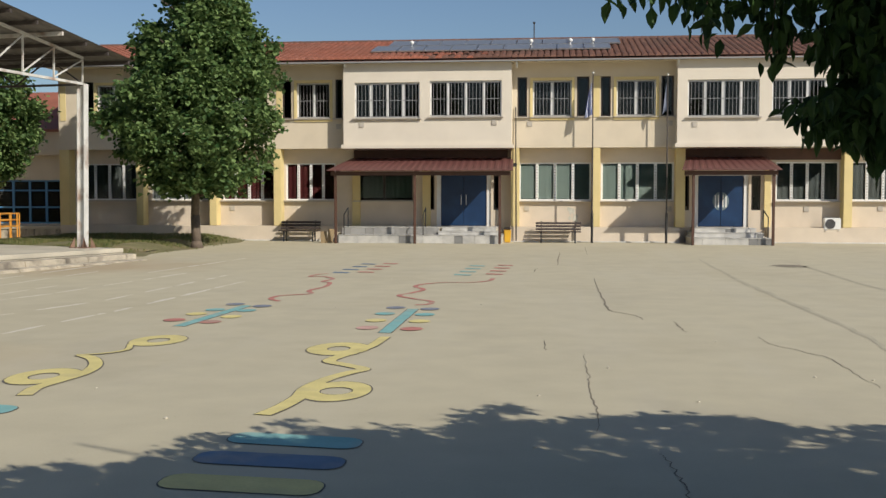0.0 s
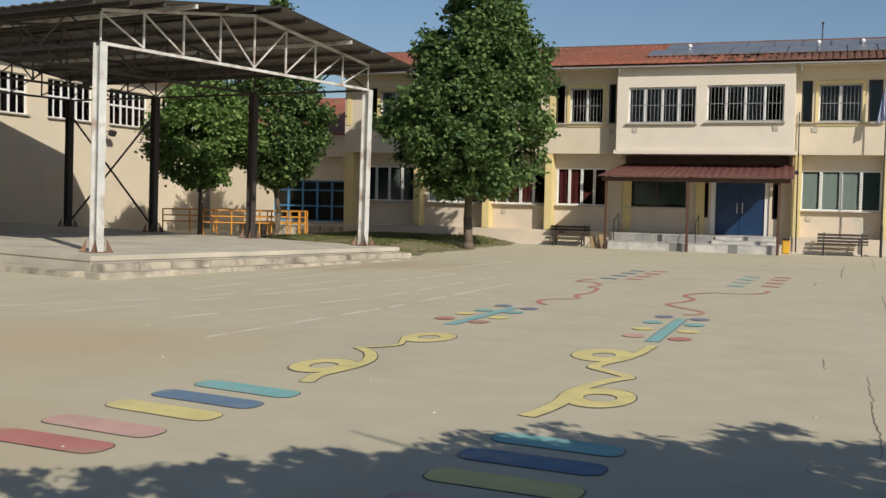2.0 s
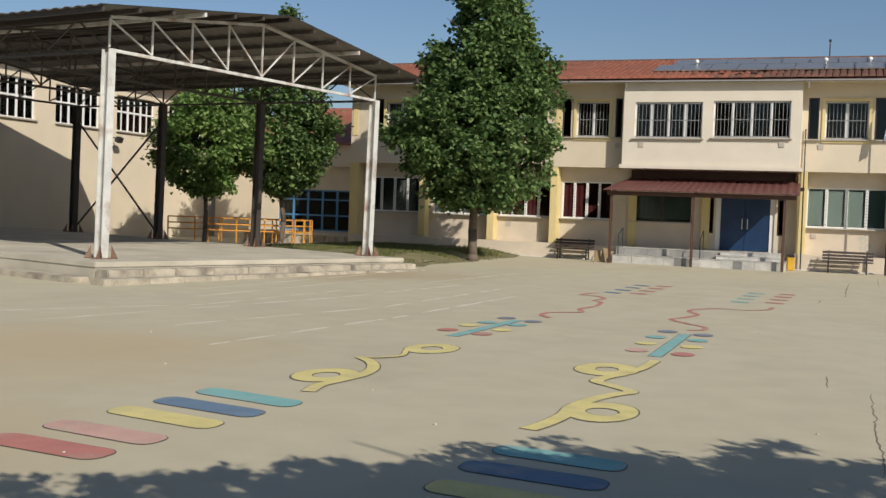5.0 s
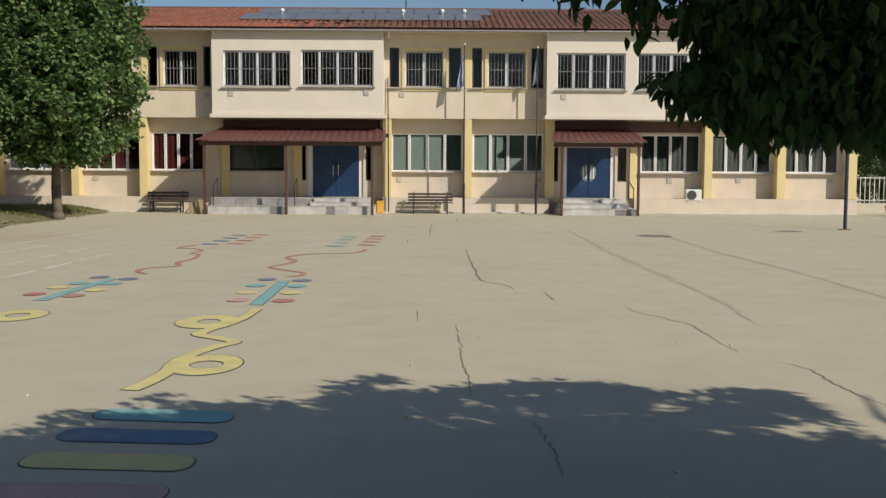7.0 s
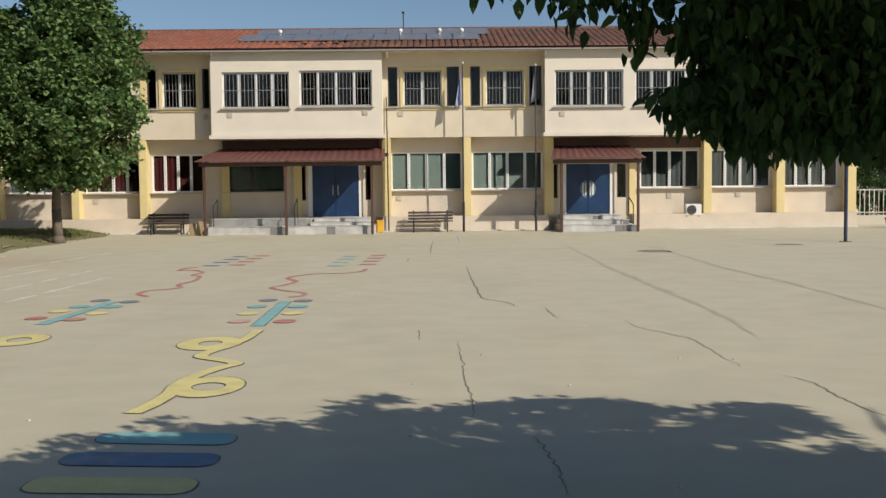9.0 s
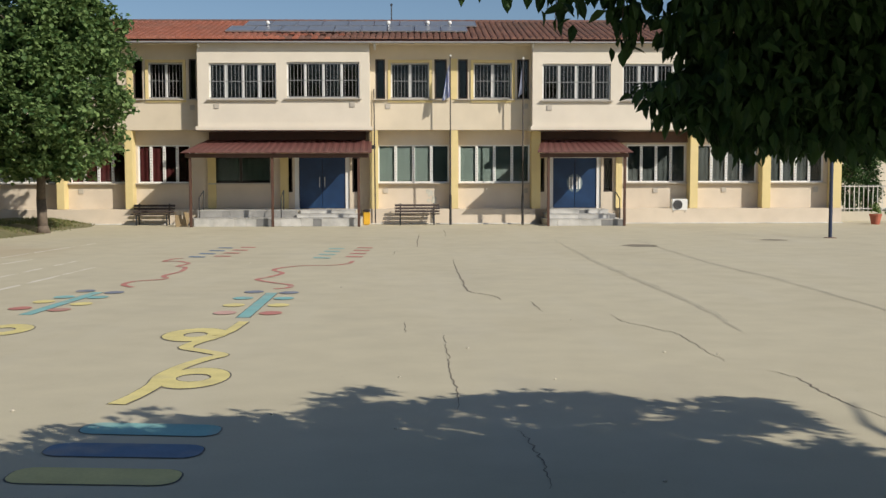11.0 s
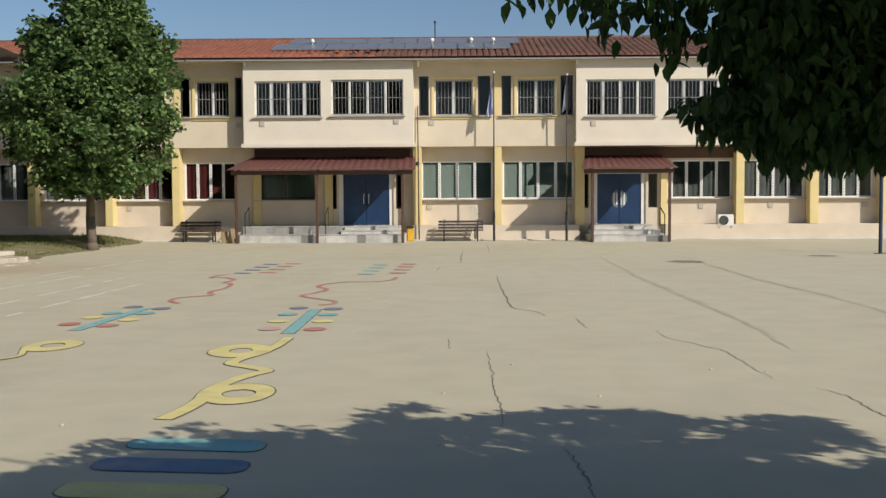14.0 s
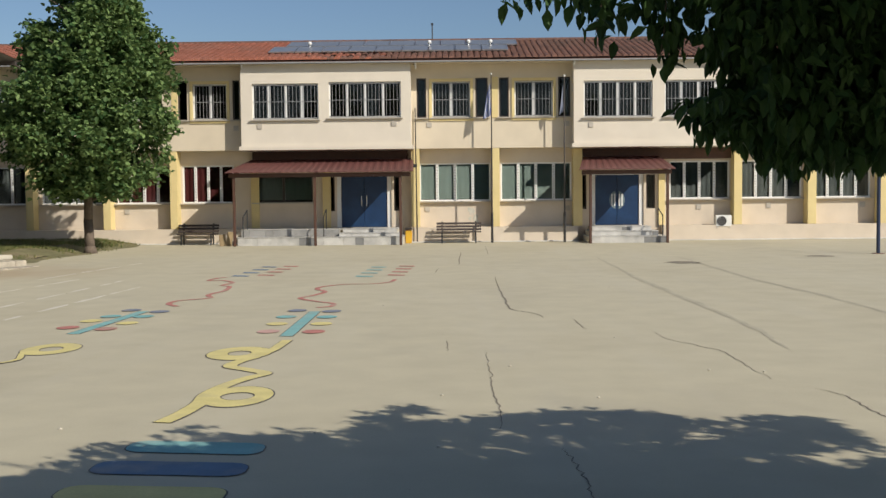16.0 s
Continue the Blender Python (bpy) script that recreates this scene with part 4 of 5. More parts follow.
for side in range(2):
    for k in range(52):
        for e in range(9):
            p0 = Vector((-o + 0.2 + 0.24 * k + 0.0, -o + 0.4 * e, HZ + 0.05)) if side == 0 else Vector((-o + 0.4 * e, -o + 0.2 + 0.24 * k, HZ + 0.05))
            inn = 0.4 * e
            along = 0.24 * k + 0.2
            if along < inn + 0.1:
                continue
            z = HZ + 0.05 + rh * inn / (HW / 2 + o)
            k0 = len(vs)
            for f, lift in ((0.0, 0.03), (0.42, 0.0)):
                zz = z + rh * f / (HW / 2 + o) + lift
                for q in range(5):
                    a = math.pi * q / 4
                    du, dz = 0.11 * math.cos(a), 0.08 * math.sin(a)
                    vs.append((p0.x + du, p0.y + f, zz + dz) if side == 0 else (p0.x + f, p0.y + du, zz + dz))
            fs += [(k0 + q, k0 + q + 1, k0 + q + 6, k0 + q + 5) for q in range(4)] + [(k0 + 4, k0 + 3, k0 + 2, k0 + 1, k0)]
raw("tiles", vs, fs, M_TILE, hall)["kind"] = "stuff"
for fx, fy, fz, rz in ((-29.75, 37.9, 4.35, 90), (-29.6, 25.2, 4.85, 45)):
    fl2 = thing("floodlight", (fx, fy, fz), "small dark floodlight on the hall wall", "wall light", rz=rz)
    part("housing", box(B(), -0.17, 0.17, -0.3, -0.1, -0.12, 0.12, pose(0, 0, 0, 25, 0, 0), 0.02), M_BLACK, fl2)
    part("arm", box(B(), -0.02, 0.02, -0.12, 0.16, -0.02, 0.02), M_BLACK, fl2)
# covered walk along the hall's end
lean = thing("covered_walk", (-29.9, 25.2, 0), "lean-to walk with red tiled roof on wooden posts", "canopy")
raw("tiled_roof", [(-12, -2.6, 3.3), (0.1, -2.6, 3.3), (0.1, -0.02, 4.45), (-12, -0.02, 4.45), (-12, -2.6, 3.2), (0.1, -2.6, 3.2), (0.1, -0.02, 4.35), (-12, -0.02, 4.35)], [(0, 1, 2, 3), (4, 7, 6, 5), (0, 4, 5, 1), (1, 5, 6, 2), (0, 3, 7, 4)], M_TILE, lean, "sloping red clay tile roof")
vs, fs = [], []
for k in range(50):
    for e in range(7):
        k0 = len(vs)
        for f, lift in ((0.0, 0.03), (0.4, 0.0)):
            d = 0.37 * e + f
            for q in range(5):
                a = math.pi * q / 4
                vs.append((0.0 - 0.24 * k + 0.11 * math.cos(a), -2.66 + d, 3.31 + lift + 0.442 * d + 0.08 * math.sin(a)))
        fs += [(k0 + q, k0 + q + 1, k0 + q + 6, k0 + q + 5) for q in range(4)] + [(k0 + 4, k0 + 3, k0 + 2, k0 + 1, k0)]
raw("tiles", vs, fs, M_TILE, lean)["kind"] = "stuff"
for px in (-1.0, -4.4, -8.0):
    part("post", box(B(), px - 0.08, px + 0.08, -2.4, -2.24, 0, 3.2, None, 0.01), M_WOOD_POST, lean, "brown wooden post")
part("front_beam", box(B(), -11.9, 0.0, -2.42, -2.22, 3.06, 3.2), M_WOOD_POST, lean)
blk = thing("painted_block", (-27.6, 22.9, 0), "low concrete block painted yellow and white", "block")
part("body", box(B(), -1.9, 0, 0, 0.8, 0, 0.8, None, 0.02), M_YELLOW, blk)
part("step", box(B(), -2.9, -1.904, 0.05, 0.75, 0, 0.5, None, 0.02), M_KERB, blk)

# ---------------------------------------------------------------- link building with the blue glazed entrance
lk = thing("link_building", (-22.6, 45.5, 0), "low link wing with blue glazed doors and tiled roof", "building")
ho = [(-3.4, 0.5, 0.55, 2.5)]
part("front_wall", holed_wall(B(), -7.0, 2.1, 0, 4.6, ho, 0, 0.25), M_CREAM, lk)
part("fascia", box(B(), -6.6, 2.1, -0.45, -0.003, 3.6, 4.7, None, 0.01), M_CREAM, lk)
# another near-black sheet, for the dark interior behind the glazed doors
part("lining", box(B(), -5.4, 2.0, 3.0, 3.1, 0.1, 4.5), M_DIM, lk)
raw("roof", [(-6, -0.7, 4.72), (2.2, -0.7, 4.72), (2.2, 5, 6.9), (-6, 5, 6.9), (-6, -0.7, 4.6), (2.2, -0.7, 4.6), (2.2, 5, 6.78), (-6, 5, 6.78)], [(0, 1, 2, 3), (4, 7, 6, 5), (0, 4, 5, 1), (1, 5, 6, 2), (0, 3, 7, 4), (2, 6, 7, 3)], M_TILE, lk, "red tiled roof of the link wing")
gl = link("glazed_door", None, lk)
gl.location = (-1.45, 0.08, 0.55)
tagged(gl, "blue framed glazed entrance doors")
bm = B()
for i in range(6):
    xx = -1.95 + 3.9 * i / 5
    box(bm, max(-1.95, xx - 0.05), min(1.95, xx + 0.05), 0, 0.07, 0, 1.95)
for zz in (0, 0.7, 1.45, 1.88):
    box(bm, -1.95, 1.95, -0.006, 0.064, zz, zz + 0.07)
part("door_frame", bm, material("sky_blue_frame", (0.07, 0.22, 0.42), 0.45, 0.1, 4, 0.03), gl)
for i in range(5):
    p = part("pane", box(B(), -1.9 + 0.78 * i, -1.18 + 0.78 * i, 0.03, 0.036, 0.06, 1.9), M_GLASS, gl)
    p.visible_shadow = False
ter = thing("entrance_terrace", (-22.6, 42.6, 0), "low stone-faced terrace before the glazed doors", "terrace", kind="structure")
part("terrace_top", box(B(), -3.2, 2.2, -0.8, 2.88, 0.42, 0.54, None, 0.015), M_SLAB, ter)
random.seed(8)
x = -3.1
while x < 2.1:
    w = random.uniform(0.35, 0.7)
    part("stone", box(B(), x, min(2.12, x + w - 0.02), -0.75 + random.uniform(-0.02, 0.02), 0.2, 0.0, 0.415, None, 0.03), M_STEP, ter)
    x += w
core = part("terrace_core", box(B(), -3.1, 2.1, 0.21, 2.85, 0.0, 0.415), M_SLAB, ter)


def rail_section(x, y, rz, length):
    r = thing("ramp_railing", (x, y, 0.1), "orange painted tubular ramp railing", "railing", "ramp railings", rz=rz)
    n = max(1, round(length / 1.3))
    for i in range(n + 1):
        bm = B()
        rod(bm, (length * i / n, 0, 0), (length * i / n, 0, 1.0), 0.03)
        part("post", bm, M_ORANGE, r)
    for z in (0.5, 0.75, 1.0):
        bm = B()
        rod(bm, (0, 0, z), (length, 0, z), 0.026)
        part("rail", bm, M_ORANGE, r)


rail_section(-26.6, 37.4, 30.0, 2.2)
rail_section(-24.5, 37.2, 30.0, 3.4)
rail_section(-24.9, 38.6, 30.0, 3.6)
rail_section(-21.2, 38.5, 98, 2.0)
rail_section(-22.9, 39.6, 20, 1.6)


# ---------------------------------------------------------------- trees
def leaf_cloud(rng, centres, per, size, spread, droop=0.3, width=0.42):
    """Bent leaves of two quads each, thrown round the twig points given."""
    vs, fs = [], []
    for c in centres:
        for _ in range(per):
            d = Vector((rng.gauss(0, 1), rng.gauss(0, 1), rng.gauss(0, 0.8))) * spread
            p = Vector(c) + d
            a = rng.uniform(0, 2 * math.pi)
            tilt = rng.uniform(-0.9, 0.9) - droop
            f = Vector((math.cos(a) * math.cos(tilt), math.sin(a) * math.cos(tilt), math.sin(tilt)))
            s = f.cross(Vector((0, 0, 1)))
            s = (s if s.length > 0.01 else Vector((1, 0, 0))).normalized()
            up = s.cross(f)
            roll = rng.uniform(-0.8, 0.8)
            s = s * math.cos(roll) + up * math.sin(roll)
            up = s.cross(f)
            L = size * rng.uniform(0.65, 1.25)
            W = L * width
            k = len(vs)
            vs += [p, p + f * L * 0.35 + s * W + up * L * 0.10, p + f * L * 0.45, p + f * L * 0.35 - s * W + up * L * 0.10, p + f * L * 0.98 - up * L * 0.10,
                   p + f * L * 0.68 + s * W * 0.72 + up * L * 0.04, p + f * L * 0.68 - s * W * 0.72 + up * L * 0.04]
            fs += [(k, k + 2, k + 1), (k, k + 3, k + 2), (k + 1, k + 2, k + 4, k + 5), (k + 2, k + 3, k + 6, k + 4)]
    return [tuple(v) for v in vs], fs


def limb(bm, rng, a, b, r0, r1, bends=4, wander=0.05):
    pts = [Vector(a).lerp(Vector(b), i / bends) for i in range(bends + 1)]
    for p in pts[1:-1]:
        p += Vector((rng.uniform(-1, 1), rng.uniform(-1, 1), rng.uniform(-0.5, 0.5))) * (Vector(b) - Vector(a)).length * wander
    for i in range(bends):
        rod(bm, pts[i], pts[i + 1], r0 + (r1 - r0) * i / bends, r0 + (r1 - r0) * (i + 1) / bends, 8)


def tree(name, at, trunk_r, z0, ztop, profile, n_twigs, per, size, spread, seed, label, mat, lean=0.0):
    """profile(f): crown radius at the height fraction f; a trunk, limbs and a leafy crown with gaps."""
    rng = random.Random(seed)
    t = thing(name, at, label, "tree")
    bm = B()
    limb(bm, rng, (0, 0, -0.05), (lean, 0, z0 + (ztop - z0) * 0.55), trunk_r, trunk_r * 0.45, 6, 0.015)
    limb(bm, rng, (lean, 0, z0 + (ztop - z0) * 0.55), (lean * 1.2, 0, ztop - 0.4), trunk_r * 0.45, 0.02, 4)
    rod(bm, (0, 0, -0.02), (0, 0, 0.25), trunk_r * 1.5, trunk_r)
    part("trunk", bm, M_BARK, t, smooth=True)
    centres = []
    bm = B()
    for i in range(26):
        f = 0.03 + 0.85 * i / 26
        a = i * 2.4 + rng.uniform(-0.3, 0.3)
        r = profile(f) * rng.uniform(0.75, 0.98)
        z = z0 + (ztop - z0) * f
        start = Vector((lean * f, 0, max(z0 * 0.9, z - 0.35 * r)))
        end = Vector((lean * f + r * math.cos(a), r * math.sin(a), z + 0.15 * r))
        limb(bm, rng, start, end, trunk_r * 0.32 * (1 - 0.6 * f), 0.012, 3)
    part("branching", bm, M_BARK, t, smooth=True)
    lumps = []
    for i in range(64):
        f = rng.uniform(-0.05, 1.0)
        a = rng.uniform(0, 2 * math.pi)
        lumps.append((f, a, rng.uniform(-0.62, 0.42)))
    while len(centres) < n_twigs:
        f = rng.random()
        a = rng.uniform(0, 2 * math.pi)
        bulge = 0.0
        for lf, la, lv in lumps:
            da = (a - la + math.pi) % (2 * math.pi) - math.pi
            q = (da / 0.36) ** 2 + ((f - lf) / 0.05) ** 2
            bulge += lv * math.exp(-q)
        rmax = profile(f) * (1 + bulge)
        if rng.random() > (rmax / 3.4) + 0.1:
            continue
        r = rmax * rng.random() ** 0.36
        if bulge < -0.08 and rng.random() < 0.86:
            continue
        centres.append((lean * f + r * math.cos(a), r * math.sin(a), z0 + (ztop - z0) * f))
    vs, fs = leaf_cloud(rng, centres, per, size, spread)
    ob = raw("crown", vs, fs, mat, t, "dense green foliage with gaps")
    ob["kind"] = "stuff"
    return t


def cone_oval(rmax, low=0.16, power=1.05, sharp=0.62):
    def f(u):
        return rmax * ((0.55 + 0.45 * u / low) if u < low else max(0.03, 1 - ((u - low) / (1 - low)) ** power) ** sharp)
    return f


def oval(rmax, low=0.35, sharp=0.8):
    def f(u):
        return rmax * (math.sin(math.pi * min(1, (u / low) * 0.5)) ** 0.6 if u < low else max(0.04, 1 - ((u - low) / (1 - low)) ** 1.3) ** sharp)
    return f


tree("plane_tree", (-12.45, 35.6, 0.0), 0.17, 1.95, 11.0, cone_oval(3.1), 1450, 32, 0.18, 0.15, 21, "tall leafy broadleaf tree on the grass edge", M_LEAF, 0.05)
tree("young_tree", (-23.35, 35.2, 0), 0.1, 2.1, 6.6, oval(2.3, 0.4), 620, 30, 0.17, 0.15, 22, "round leafy tree behind the shelter", M_LEAF_LIGHT)
tree("young_tree", (-21.6, 38.0, 0), 0.11, 2.2, 9.6, oval(2.1, 0.3), 800, 30, 0.17, 0.15, 23, "slim leafy tree beside the hall ramp", M_LEAF, 0.12)

# grass strip under the tree
gr = random.Random(4)
grass = thing("grass_strip", (0, 0, 0), "thin dry grass strip along the school wall", "grass", kind="stuff")


def rise(x, y):
    """Height of the grassed bank that climbs gently from the yard to the wall."""
    a = min(1, max(0, (-12.3 - x) / 2.0))
    b = min(1, max(0, (y - 30.5) / 3.0))
    return 0.008 + 0.24 * (a * a * (3 - 2 * a)) * (b * b * (3 - 2 * b))


bm = B()
bmesh.ops.create_grid(bm, x_segments=44, y_segments=60, size=1.0)
for v in bm.verts:
    x, y = -16.3 + v.co.x * 3.9, 36.1 + v.co.y * 5.9
    x += 0.25 * math.sin(y * 1.3) * (v.co.x > 0.9)
    v.co = Vector((x, y, rise(x, y) - (0.02 if v.co.x > 0.99 or v.co.y < -0.99 else 0)))
part("soil", bm, M_GRASS, grass, smooth=True)
vs, fs = [], []
while len(vs) < 3 * 14000:
    y = gr.uniform(31.5, 41.6)
    xr = -12.9 + (y - 31.2) * 0.06 + gr.gauss(0, 0.25)
    xl = -19.6
    x = gr.uniform(xl, xr)
    if noise.noise((x * 0.7, y * 0.7, 0)) < -0.12 + 0.4 * (x > xr - 0.5):
        continue
    h, a = gr.uniform(0.03, 0.11), gr.uniform(0, 6.28)
    k = len(vs)
    dx, dy = 0.018 * math.cos(a), 0.018 * math.sin(a)
    g = rise(x, y) - 0.004
    vs += [(x - dx, y - dy, g), (x + dx, y + dy, g), (x + gr.gauss(0, 0.03), y + gr.gauss(0, 0.03), g + h)]
    fs.append((k, k + 1, k + 2))
raw("grass_blades", vs, fs, M_BLADE, grass)["kind"] = "stuff"


# the tree beside the camera, its leaves hanging into view and shading the yard
def near_tree():
    rng = random.Random(77)
    base = Vector((6.2, 1.4, 0))
    t = thing("shade_tree", tuple(base), "large shade tree with drooping dark green leaves", "tree")
    bm = B()
    limb(bm, rng, (0, 0, -0.05), (-0.15, 0.1, 2.4), 0.24, 0.17, 5)
    rod(bm, (0, 0, -0.02), (0, 0, 0.3), 0.34, 0.24, 10)
    part("trunk", bm, M_BARK, t, smooth=True)
    bm = B()
    tips = [(-4.9, 3.3, 2.8), (-4.4, 3.3, 2.5), (-3.9, 3.4, 2.5), (-3.7, 3.5, 2.8), (-4.8, 3.2, 3.4), (-2.6, 2.3, 3.6), (-2.0, 3.8, 3.6), (-0.6, 3.5, 3.9), (2.6, 2.6, 4.6), (-3.0, 0.4, 5.8), (0, 0.5, 6.6), (2.5, -1.5, 5.5), (-1.5, -2.5, 5.4)]
    for tip in tips:
        limb(bm, rng, (-0.15, 0.1, 2.3), tip, 0.085, 0.012, 5)
    part("branching", bm, M_BARK, t, smooth=True)
    return t, rng, base


shade, srng, sbase = near_tree()
cent = []


def blob(cx, cy, cz, rx, ry, rz, n):
    """A mass of foliage made of small hanging clumps."""
    for _ in range(max(2, n // 22)):
        v = Vector((srng.gauss(0, 1), srng.gauss(0, 1), srng.gauss(0, 1))).normalized() * (srng.random() ** 0.4)
        c = Vector((cx + v.x * rx - sbase.x, cy + v.y * ry - sbase.y, cz + v.z * rz))
        rad = srng.uniform(0.11, 0.3)
        for _ in range(int(75 * rad) + 2):
            cent.append(tuple(c + Vector((srng.gauss(0, rad), srng.gauss(0, rad), srng.gauss(0, rad * 0.6)))))


# high foliage masses, in world coordinates; the topmost, unseen, also cut skylight
for mass in ((2.6, 2.3, 3.6, 0.9, 0.6, 0.4, 290), (2.1, 1.6, 3.7, 0.9, 0.6, 0.4, 200), (3.7, 3.1, 3.6, 1.3, 0.6, 0.5, 380), (5.4, 2.8, 4.0, 1.1, 0.6, 0.5, 480), (4.2, 1.7, 4.4, 2.0, 0.9, 0.6, 420), (6.5, 1.9, 4.5, 1.0, 0.8, 0.6, 400),
             (7.0, 0.6, 4.9, 1.4, 0.8, 0.6, 260), (5.6, -0.4, 5.8, 2.0, 1.5, 0.9, 420), (4.6, -1.2, 5.6, 1.6, 1.3, 0.8, 330)):
    blob(*mass)
# the spreading edge of the canopy: how far it reaches out over the yard, by the shade that it throws
REACH = [(-5.0, 5.4), (-3.8, 6.1), (-3.1, 6.95), (-2.56, 7.6), (-2.06, 8.2), (-1.6, 8.05), (-1.0, 8.1), (-0.7, 8.8), (-0.44, 9.1), (-0.1, 8.75), (0.3, 8.6), (0.6, 8.95), (1.2, 9.0), (1.7, 8.65), (2.14, 8.85), (2.6, 8.7), (2.9, 8.4), (3.0, 7.2), (3.1, 6.5), (4.2, 6.4), (5.5, 6.0)]


def reach(x):
    for (xa, ya), (xb, yb) in zip(REACH, REACH[1:]):
        if xa <= x <= xb:
            return ya + (yb - ya) * (x - xa) / (xb - xa)
    return 5.4


slant = Vector((SUN.x / SUN.z, SUN.y / SUN.z, 1.0))


def gap(gx, gy):
    """Whether the sun finds a hole through the crown here."""
    v = noise.noise((gx * 2.6, gy * 2.0, 7.0)) + 0.45 * noise.noise((gx * 6.0, gy * 4.5, 2.0))
    return v > (0.2 if gx > 1.9 and gy > 6.4 else 0.27 if gy > 6.9 else 0.36)


# the upper crown, towards the sun: unseen foliage added to keep skylight off the shade
high = []
for cx, cy, cz, rx, ry, rz, n in ((7.0, 0.6, 6.0, 2.6, 1.7, 1.3, 900), (8.2, -1.6, 7.2, 3.0, 2.4, 1.6, 1000), (5.4, -2.6, 6.4, 2.6, 2.2, 1.4, 900), (3.0, -1.4, 4.6, 2.2, 1.8, 0.9, 700), (9.6, 1.4, 6.2, 2.2, 1.8, 1.6, 700), (4.6, 0.9, 4.6, 2.4, 1.4, 0.7, 700), (9.4, 2.6, 4.4, 1.9, 1.5, 1.2, 500)):
    for _ in range(n):
        v = Vector((srng.gauss(0, 1), srng.gauss(0, 1), srng.gauss(0, 1))).normalized() * (srng.random() ** 0.45)
        p = Vector((cx + v.x * rx, cy + v.y * ry, cz + v.z * rz))
        g = p - slant * p.z
        if g.x < -3.6 or g.y > reach(g.x) - 1.9 or gap(g.x, g.y):
            continue
        high.append((p.x - sbase.x, p.y - sbase.y, p.z))
hv, hf = leaf_cloud(srng, high, 12, 0.24, 0.16, 0.5, 0.3)
kept = []
for c in cent:
    p = Vector(c) + Vector((sbase.x, sbase.y, 0))
    g = p - slant * p.z
    if g.y < reach(g.x) - 0.6 and not gap(g.x, g.y):
        kept.append(c)
lv, lf = leaf_cloud(srng, kept, 12, 0.1, 0.07, 0.9, 0.26)
edge = []
while len(edge) < 4200:
    gx, gy = srng.uniform(-5.0, 5.4), srng.uniform(4.2, 9.5)
    bumps = 0.22 * noise.noise((gx * 2.6, 3.0, 0.0)) + 0.2 * noise.noise((gx * 7.0, 9.0, 0.0))
    far = reach(gx) + bumps - gy
    if far < 0 or gap(gx, gy):
        continue
    clump = 0.8 * noise.noise((gx * 1.9, gy * 1.5, 1.0)) + 0.8 * noise.noise((gx * 4.6, gy * 3.4, 4.0))
    if clump < -0.12 - 0.5 * min(1.0, far / 1.2):
        continue
    c = Vector((gx, gy, 0)) + slant * (3.06 + 0.16 * srng.random())
    edge.append((c.x - sbase.x, c.y - sbase.y, c.z))
ev, ef = leaf_cloud(srng, edge, 10, 0.12, 0.05, 0.25, 0.28)

# low boughs that hang in front of the facade: lobes of (x, z, half width, half height)
low = []
for lx, lz, hw, hh, n in ((1.78, 2.42, 0.58, 0.36, 900), (2.35, 2.5, 0.55, 0.5, 700), (1.26, 2.2, 0.19, 0.11, 90), (1.17, 2.18, 0.06, 0.06, 12), (1.58, 2.1, 0.28, 0.14, 150), (1.93, 2.1, 0.3, 0.15, 170), (1.34, 2.03, 0.06, 0.05, 8), (1.24, 2.56, 0.16, 0.14, 80),
                          (0.9, 2.56, 0.03, 0.11, 9), (0.92, 2.46, 0.02, 0.04, 3), (0.63, 2.58, 0.025, 0.06, 3), (0.68, 2.66, 0.05, 0.04, 5), (0.55, 2.67, 0.03, 0.04, 3), (0.42, 2.67, 0.02, 0.02, 2), (0.24, 2.71, 0.02, 0.02, 2), (0.8, 2.68, 0.04, 0.04, 4), (1.08, 2.73, 0.2, 0.08, 34), (0.72, 2.8, 0.3, 0.04, 18)):
    for _ in range(n):
        a, r = srng.uniform(0, 2 * math.pi), math.sqrt(srng.random())
        low.append((lx + hw * r * math.cos(a) - sbase.x, 4.66 + srng.uniform(-0.3, 0.42) * min(1.0, hw * 4) - sbase.y, lz + hh * r * math.sin(a)))
wv, wf = leaf_cloud(srng, low, 7, 0.09, 0.04, 1.0, 0.25)
bm = B()
for a, b, r in (((1.5, 4.7, 2.95), (0.9, 4.66, 2.74), 0.012), ((0.95, 4.66, 2.76), (0.2, 4.62, 2.72), 0.006), ((0.9, 4.66, 2.74), (0.88, 4.66, 2.42), 0.004), ((0.65, 4.65, 2.75), (0.6, 4.65, 2.5), 0.004)):
    limb(bm, srng, Vector(a) - Vector((sbase.x, sbase.y, 0)), Vector(b) - Vector((sbase.x, sbase.y, 0)), r, r * 0.5, 3)
part("twig", bm, M_BARK, shade)
for tv, tf in ((hv, hf), (ev, ef), (wv, wf)):
    k = len(lv)
    lv += tv
    lf += [tuple(q + k for q in f) for f in tf]
ob = raw("crown", lv, lf, M_LEAF_NEAR, shade, "hanging dark green pointed leaves")
ob["kind"] = "stuff"

